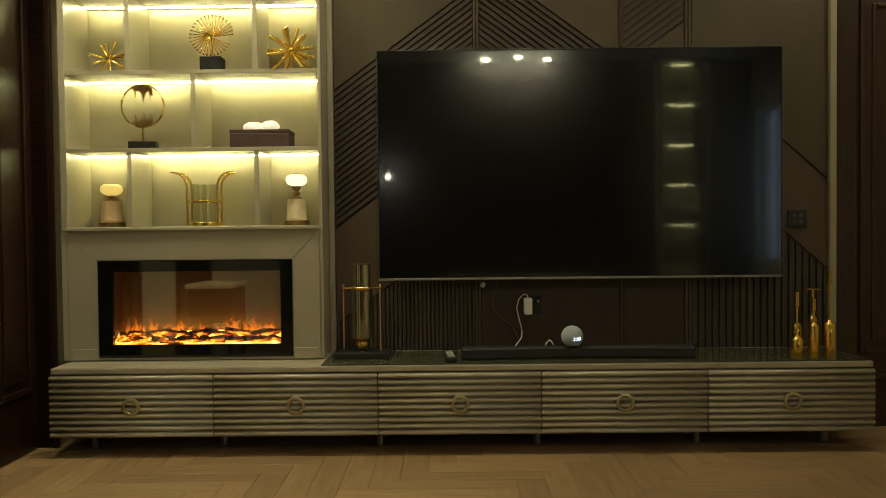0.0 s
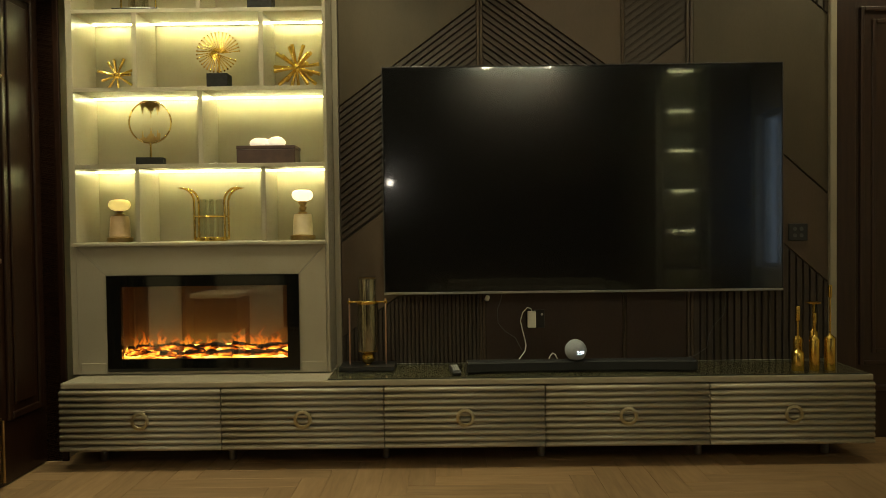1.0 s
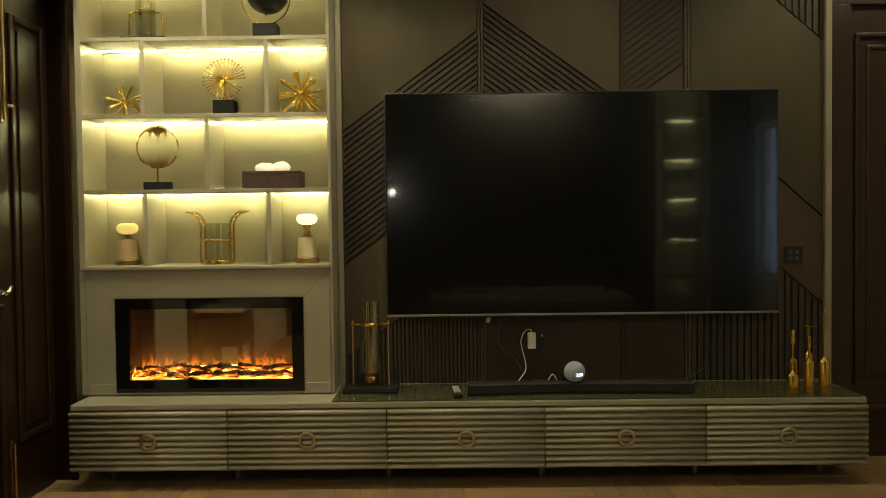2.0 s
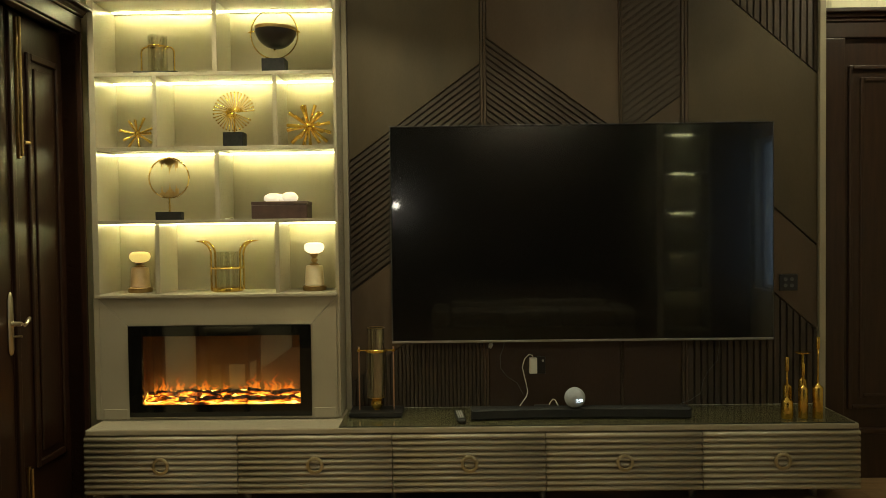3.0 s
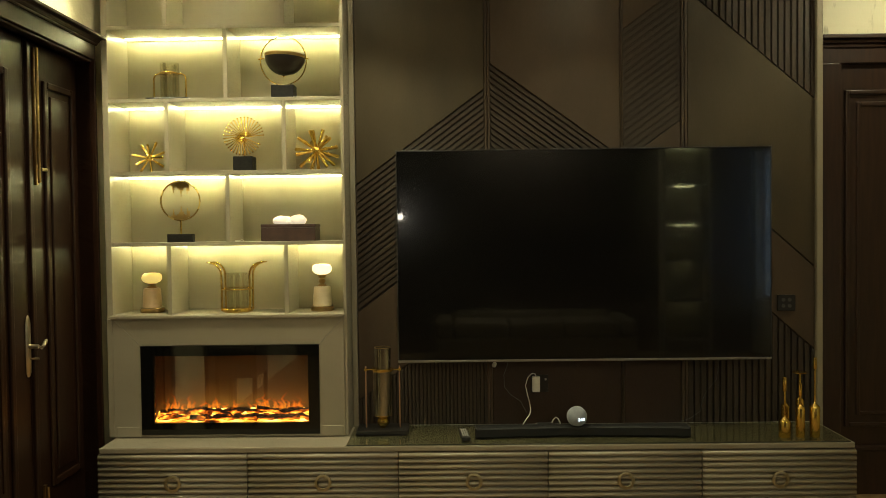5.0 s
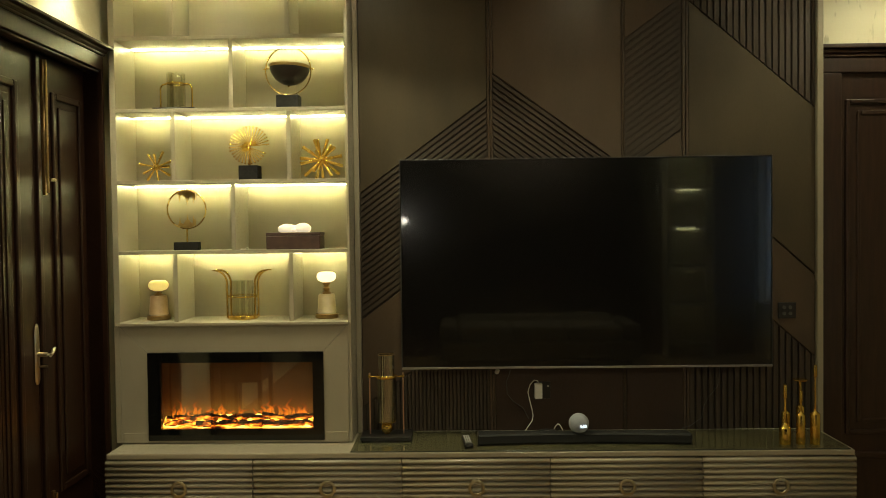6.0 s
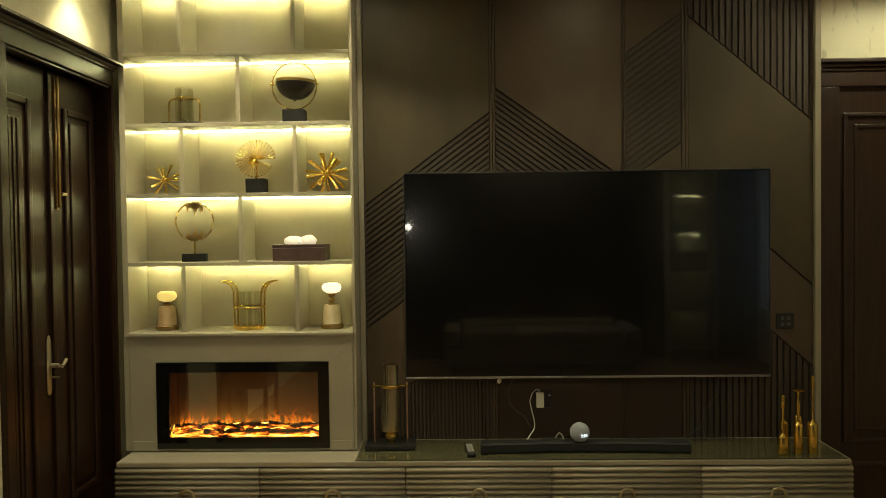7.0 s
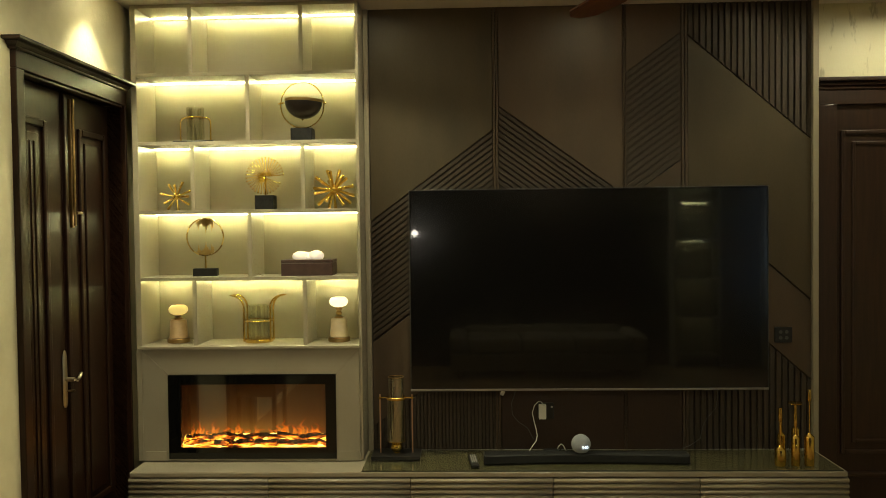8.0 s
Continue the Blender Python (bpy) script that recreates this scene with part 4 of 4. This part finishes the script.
part("base", box(-0.129, -0.078, 0, 0.129, 0.078, 0.021, 0.002), BLACK, t, "black base plate")
part("glass_cylinder", lathe([(0.042, 0.0895), (0.042, 0.428), (0.0395, 0.428), (0.0395, 0.092), (0, 0.091)], 40, close=False), STREAKED, t, "clear glass cylinder", True).visible_shadow = False
part("outer_glass", lathe([(0.051, 0.088), (0.051, 0.309), (0.0495, 0.309), (0.0495, 0.090)], 40, close=False), CRYSTAL, t, "", True).visible_shadow = False
part("band", lathe([(0.041, 0.309), (0.052, 0.310), (0.053, 0.312), (0.053, 0.322), (0.051, 0.324), (0.041, 0.324)], 40, close=False), GOLD, t, "gold band", True)
part("top_rim", lathe([(0.0395, 0.4285), (0.0425, 0.4285), (0.0425, 0.4315), (0.0395, 0.4315)], 36, close=False), BRONZE, t, "", True)
part("foot_ring", lathe([(0.0, 0.083), (0.047, 0.083), (0.049, 0.085), (0.049, 0.0875), (0.0, 0.0875)], 36), GOLD, t, "", True)
bm = bmesh.new()
bmesh.ops.create_uvsphere(bm, u_segments=28, v_segments=16, radius=0.0305, matrix=Matrix.Translation((0, 0, 0.0515)))
part("ball", bm, GOLD, t, "round gold ball", True)
part("ball_seat", lathe([(0.014, 0.019), (0.012, 0.026), (0.008, 0.03)], 16), GOLD, t)
for sx in (-1, 1):
    post = part("post", tube([(sx * 0.086, 0, 0.019), (sx * 0.086, 0, 0.335)], 0.0042, 10), ROSE, t, "slim rose-gold post", True)
    part("pin", tube([(sx * 0.052, 0, 0.317), (sx * 0.086, 0, 0.317)], 0.0035, 8), GOLD, post)
    part("cap", lathe([(0.007, 0.31), (0.008, 0.313), (0.008, 0.321), (0.007, 0.324)], 14, centre=(sx * 0.086, 0, 0)), GOLD, post)

t = thing("remote_control", 0.046, 3.775, GT, "slim black remote control with grey keys", "remote control", rz=5)
part("remote_body", box(-0.021, -0.092, 0, 0.021, 0.092, 0.019, 0.007, segs=3), BLACK, t)
for i in range(7):
    for j in range(3):
        part("key", box(-0.0145 + 0.0105 * j, -0.060 + 0.020 * i, 0.0185, -0.0065 + 0.0105 * j, -0.048 + 0.020 * i, 0.0215, 0.001), GREY_KEY, t)


def curved_bar():
    """A low bar whose front bows inward a little."""
    bm = bmesh.new()
    n, L, d, h = 24, 1.04, 0.085, 0.049
    secs = []
    for i in range(n + 1):
        k = i / n * 2 - 1
        yf = -d / 2 + 0.030 * (1 - k * k)
        x = k * L / 2
        sec = [(yf + 0.004, 0), (d / 2, 0), (d / 2, h - 0.004), (d / 2 - 0.004, h), (yf + 0.010, h), (yf, h - 0.008), (yf, 0.006)]
        secs.append([bm.verts.new((x, y, z)) for y, z in sec])
    for p, q in zip(secs, secs[1:]):
        for i in range(7):
            j = (i + 1) % 7
            bm.faces.new((p[i], p[j], q[j], q[i]))
    bm.faces.new(secs[0])
    bm.faces.new(secs[-1])
    bmesh.ops.recalc_face_normals(bm, faces=bm.faces)
    return bm


t = thing("soundbar", 0.625, 3.775, GT, "long low black soundbar with a gently curved front", "soundbar")
part("bar_body", curved_bar(), MESH_BLACK, t, "black cloth-covered body")
for sx in (-1, 1):
    part("end_cap", box(sx * 0.523 - 0.004, -0.043, 0.001, sx * 0.523 + 0.004, 0.0425, 0.0485, 0.003), BLACK, t)

t = thing("smart_speaker", 0.604, 3.787, GT + 0.049, "round grey fabric smart speaker with a lit clock", "speaker")
bm = bmesh.new()
bmesh.ops.create_uvsphere(bm, u_segments=40, v_segments=24, radius=0.050, matrix=Matrix.Translation((0, 0, 0.044)))
for v in bm.verts:
    v.co.z = max(v.co.z, 0.004)
part("fabric_ball", bm, FABRIC, t, "", True)
part("foot", lathe([(0.026, 0), (0.030, 0.002), (0.030, 0.006)], 28), BLACK, t)
fc = bpy.data.curves.new("clock_digits", "FONT")
fc.body, fc.size, fc.extrude, fc.align_x, fc.align_y = "3:50", 0.021, 0.0006, "CENTER", "CENTER"
fc.materials.append(glow("clock_light", (0.75, 0.88, 1.0), 2.2))
digits = new("clock_digits", fc)
digits.parent = t
digits.matrix_basis = pose(0, 0, 0.044) @ pose(0, 0, 0, 0, 0, 17) @ pose(0, -0.0503, -0.006, 90, 0, 0)

t = thing("power_adapter", 0.425, PAN, 0.617, "white plug-in power adapter with a white cable", "adapter")
part("adapter_body", box(-0.020, -0.036, -0.040, 0.020, -0.006, 0.040, 0.004), PLASTIC, t)
part("cable", tube([(0.0, -0.025, 0.038), (-0.004, -0.03, 0.054), (-0.022, -0.03, 0.058), (-0.044, -0.03, 0.035), (-0.056, -0.03, -0.005), (-0.047, -0.035, -0.05),
                    (-0.036, -0.04, -0.095), (-0.032, -0.05, -0.125), (-0.038, -0.06, -0.15), (-0.058, -0.075, -0.172), (-0.078, -0.09, -0.196), (-0.05, -0.10, -0.208)], 0.0026, 8), PLASTIC, t, "", True)
t = thing("wall_socket", 0.455, PAN, 0.617, "black wall socket plate behind the adapter", "socket")
part("socket_plate", box(-0.055, -0.006, -0.045, 0.035, -0.0005, 0.045, 0.002), BLACK, t)
part("socket_hole", lathe([(0.004, 0), (0.006, 0.001), (0.006, 0.002), (0.004, 0.003)], 12), GREY_KEY, t, at=pose(0.022, -0.006, 0.022, 90))
t = thing("loose_cable", 0.513, 3.93, GT, "short loose white cable behind the soundbar", "cable")
part("lead", tube([(-0.03, 0.02, 0.003), (-0.022, -0.0, 0.01), (-0.012, -0.02, 0.045), (0.0, -0.03, 0.062), (0.012, -0.03, 0.055), (0.024, -0.02, 0.03), (0.045, 0.01, 0.003)], 0.0026, 8), PLASTIC, t, smooth=True)
t = thing("power_brick", 0.465, 3.915, GT, "small black power brick with a coiled black lead", "power brick")
part("brick_body", box(-0.045, -0.016, 0, 0.035, 0.016, 0.030, 0.005), BLACK, t)
part("lead", tube([(0.035, 0, 0.014), (0.052, 0.006, 0.03), (0.072, 0.0, 0.036), (0.085, -0.01, 0.02), (0.075, -0.015, 0.004), (0.05, -0.02, 0.003)], 0.003, 8), BLACK, t, smooth=True)
t = thing("plug", 0.218, PAN, 0.728, "white plug on a dark cable under the television", "plug")
part("plug_body", lathe([(0.006, 0), (0.011, 0.004), (0.011, 0.022), (0.008, 0.026)], 14), PLASTIC, t, at=pose(-0.004, -0.03, 0.006, 150, 30, 0), smooth=True)
part("plug_neck", lathe([(0.007, -0.012), (0.007, 0.008)], 12), BLACK, t, at=pose(0.0, -0.006, 0.0, 90))
part("cable", tube([(-0.006, -0.012, -0.004), (-0.03, -0.02, -0.02), (-0.05, -0.02, -0.03), (-0.06, -0.012, 0.06)], 0.0025, 8), BLACK, t, smooth=True)
for x, pts, mat, lab in ((0.283, [(0, -0.01, 0.75), (-0.008, -0.012, 0.71), (-0.025, -0.012, 0.665), (-0.022, -0.012, 0.60), (0.01, -0.014, 0.56), (0.06, -0.02, 0.528), (0.09, -0.03, 0.47)], BLACK, "thin dark cable hanging below the television"),
                         (1.376, [(0, -0.01, 0.78), (0.0, -0.012, 0.70), (-0.012, -0.015, 0.63), (-0.06, -0.015, 0.575), (-0.085, -0.02, 0.53), (-0.10, -0.03, 0.47), (-0.16, -0.05, 0.437), (-0.22, -0.09, 0.43)], BLACK, "thin dark cable hanging in front of the slats")):
    t = thing("hanging_cable", x, PAN, 0, lab, "cable")
    part("lead", tube(pts, 0.002, 6), DARK_KEY, t, smooth=True)

t = thing("switch_plate", 1.730, PAN, 1.027, "black wall switch plate with four round buttons", "switch plate")
part("switch_face", box(-0.047, -0.009, -0.042, 0.047, -0.0005, 0.042, 0.003), BLACK, t)
for sx in (-1, 1):
    for sz in (-1, 1):
        part("button", lathe([(0.0, 0), (0.0075, 0), (0.0095, 0.001), (0.0095, 0.003), (0, 0.003)], 16), DARK_KEY, t, at=pose(sx * 0.016, -0.009, sz * 0.016, 90))


def gold_bottle(x, y, r, body, neck_r, neck_top, cap_r, cap_h, label, disc=False):
    t = thing("gold_bottle", x, y, GT, label, "bottle", "gold bottles on the console")
    part("body", lathe([(r * 0.94, 0), (r, 0.003), (r, body - 0.002), (r * 0.96, body), (neck_r * 1.6, body + r * 0.62), (neck_r, body + r * 0.78), (0, body + r * 0.79)], 36), GOLD, t, "", True)
    part("neck", lathe([(neck_r, body + r * 0.7), (neck_r * 0.85, (body + neck_top) / 2), (neck_r, neck_top)], 16), GOLD, t, "", True)
    part("cap", lathe([(neck_r, neck_top - 0.004), (cap_r * 0.9, neck_top), (cap_r, neck_top + 0.003), (cap_r, neck_top + cap_h - 0.002), (cap_r * 0.9, neck_top + cap_h), (0, neck_top + cap_h)], 20), GOLD, t, "", True)
    if disc:
        part("dish", lathe([(0, neck_top + cap_h), (0.006, neck_top + cap_h), (0.006, neck_top + cap_h + 0.02), (0.034, neck_top + cap_h + 0.026), (0.036, neck_top + cap_h + 0.032), (0, neck_top + cap_h + 0.030)], 28), GOLD, t, "", True)


gold_bottle(1.598, 3.72, 0.027, 0.082, 0.005, 0.226, 0.0095, 0.066, "short wide gold bottle with a slim neck and cap")
gold_bottle(1.674, 3.72, 0.021, 0.142, 0.006, 0.205, 0.0085, 0.055, "mid-height gold bottle with a slim neck")
gold_bottle(1.744, 3.72, 0.0235, 0.148, 0.004, 0.330, 0.0085, 0.056, "tall gold bottle with a long thin neck")
gold_bottle(1.634, 3.80, 0.020, 0.135, 0.004, 0.245, 0.005, 0.030, "slim gold bottle standing behind the wide one")
gold_bottle(1.706, 3.80, 0.019, 0.165, 0.0045, 0.23, 0.006, 0.04, "slim gold bottle topped with a small dish", True)

# ---- the part of the room that the screen mirrors ----
t = thing("display_shelf", 2.60, BACK, 0, "tall narrow display shelf with lit compartments", "shelving")
part("back_panel", box(-0.25, 0.002, 0, 0.25, 0.02, CEIL - 0.02), TAUPE, t)
for sx in (-1, 1):
    part("side_panel", box(sx * 0.25 - 0.012, 0.02, 0, sx * 0.25 + 0.012, 0.27, CEIL - 0.02), TAUPE, t)
for k in range(7):
    z = 0.14 + 0.435 * k
    part("shelf_board", box(-0.238, 0.02, z, 0.238, 0.27, z + 0.02), TAUPE, t)
    if 0 < k:
        part("light_strip", box(-0.13, 0.10, z - 0.006, 0.13, 0.106, z - 0.001), DIM_STRIP, t, "glowing warm led strip")
t = thing("side_table", -1.60, 1.86, 0, "small side table with a cream top and dark wooden base", "side table")
part("top", box(-0.17, -0.2, 0.60, 0.17, 0.2, 0.63, 0.006), ALABASTER, t, "cream stone top")
part("drawer_box", box(-0.15, -0.18, 0.36, 0.15, 0.18, 0.60, 0.004), WOOD, t)
for sx in (-1, 1):
    for sy in (-1, 1):
        part("leg", box(sx * 0.135 - 0.015, sy * 0.165 - 0.015, 0, sx * 0.135 + 0.015, sy * 0.165 + 0.015, 0.36, 0.003), WOOD, t)
t = thing("wall_sconce", -0.60, BACK, 1.57, "small round glass wall lamp, lit", "wall lamp")
part("back_plate", lathe([(0.04, 0), (0.04, 0.012), (0.01, 0.02), (0.01, 0.10)], 20), BRASS, t, at=pose(0, 0.0, 0, -90), smooth=True)
bm = bmesh.new()
bmesh.ops.create_uvsphere(bm, u_segments=24, v_segments=14, radius=0.035, matrix=Matrix.Translation((0, 0.13, 0)))
part("globe", bm, glow("globe_light", (1.0, 0.92, 0.75), 60), t, "glowing glass globe", True)
t = thing("sofa", 0.86, BACK + 0.45, 0, "taupe upholstered sofa with rolled arms", "sofa")
part("seat_base", box(-1.05, -0.40, 0.08, 1.05, 0.38, 0.28, 0.03), UPHOLSTERY, t)
for k in range(3):
    part("seat_cushion", box(-0.86 + 0.575 * k, -0.2, 0.282, -0.29 + 0.575 * k, 0.37, 0.44, 0.04), UPHOLSTERY, t)
part("backrest", box(-0.87, -0.40, 0.282, 0.87, -0.21, 0.50, 0.05), UPHOLSTERY, t)
for sx in (-1, 1):
    part("arm", box(sx * 0.97 - 0.09, -0.40, 0.282, sx * 0.97 + 0.09, 0.37, 0.46, 0.05), UPHOLSTERY, t)
    for sy in (-0.33, 0.30):
        part("leg", lathe([(0.018, 0), (0.026, 0.08)], 14, centre=(sx * 0.95, sy, 0)), WOOD, t)

# ---- floor planks, laid in a square herringbone ----
floor_ob = bpy.data.objects["floor"]
W, N = 0.115, 5
GAP = 0.0005
cache = {}
rest = bmesh.new()
X0, X1, Y0, Y1, NEAR = -1.90, RIGHT, BACK, WALL, 2.55


def plank_mesh(lx, ly):
    key = (round(lx, 3), round(ly, 3))
    if key not in cache:
        me = bpy.data.meshes.new("plank")
        a, b, e = lx / 2 - GAP, ly / 2 - GAP, 0.0008
        vs = [(-a, -b, -0.0035), (a, -b, -0.0035), (a, b, -0.0035), (-a, b, -0.0035), (-a, -b, -e), (a, -b, -e), (a, b, -e), (-a, b, -e),
              (-a + e, -b + e, 0), (a - e, -b + e, 0), (a - e, b - e, 0), (-a + e, b - e, 0)]
        fs = [(8, 9, 10, 11)] + [(i, (i + 1) % 4, (i + 1) % 4 + 4, i + 4) for i in range(4)] + [(i + 4, (i + 1) % 4 + 4, (i + 1) % 4 + 8, i + 8) for i in range(4)]
        me.from_pydata(vs, [], fs)
        me.materials.append(OAK)
        cache[key] = me
    return cache[key]


far_v, far_f = [], []
for k in range(-60, 110):
    for m in range(-14, 15):
        for across in (True, False):
            if across:
                r = (k * W, (k + 2 * N * m) * W, (k + N) * W, (k + 2 * N * m + 1) * W)
            else:
                r = (k * W, (k + 1 + 2 * N * m) * W, (k + 1) * W, (k + 1 + 2 * N * m + N) * W)
            x0, y0, x1, y1 = max(r[0] - 2, X0), max(r[1] - 2, Y0), min(r[2] - 2, X1), min(r[3] - 2, Y1)
            if x1 - x0 < 0.01 or y1 - y0 < 0.01:
                continue
            cx, cy, lx, ly = (x0 + x1) / 2, (y0 + y1) / 2, x1 - x0, y1 - y0
            if y1 > NEAR:
                ob = new("plank", plank_mesh(lx, ly) if across else plank_mesh(ly, lx))
                ob.parent = floor_ob
                ob.matrix_basis = pose(cx, cy, 0, 0, 0, 0 if across else 90)
            else:
                b = len(far_v)
                far_v += [(x0 + GAP, y0 + GAP, 0), (x1 - GAP, y0 + GAP, 0), (x1 - GAP, y1 - GAP, 0), (x0 + GAP, y1 - GAP, 0)]
                far_f.append((b, b + 1, b + 2, b + 3))
me = bpy.data.meshes.new("planks_behind")
me.from_pydata(far_v, [], far_f)
me.materials.append(OAK)
ob = tagged(new("planks_behind", me), kind="stuff")
ob.parent = floor_ob
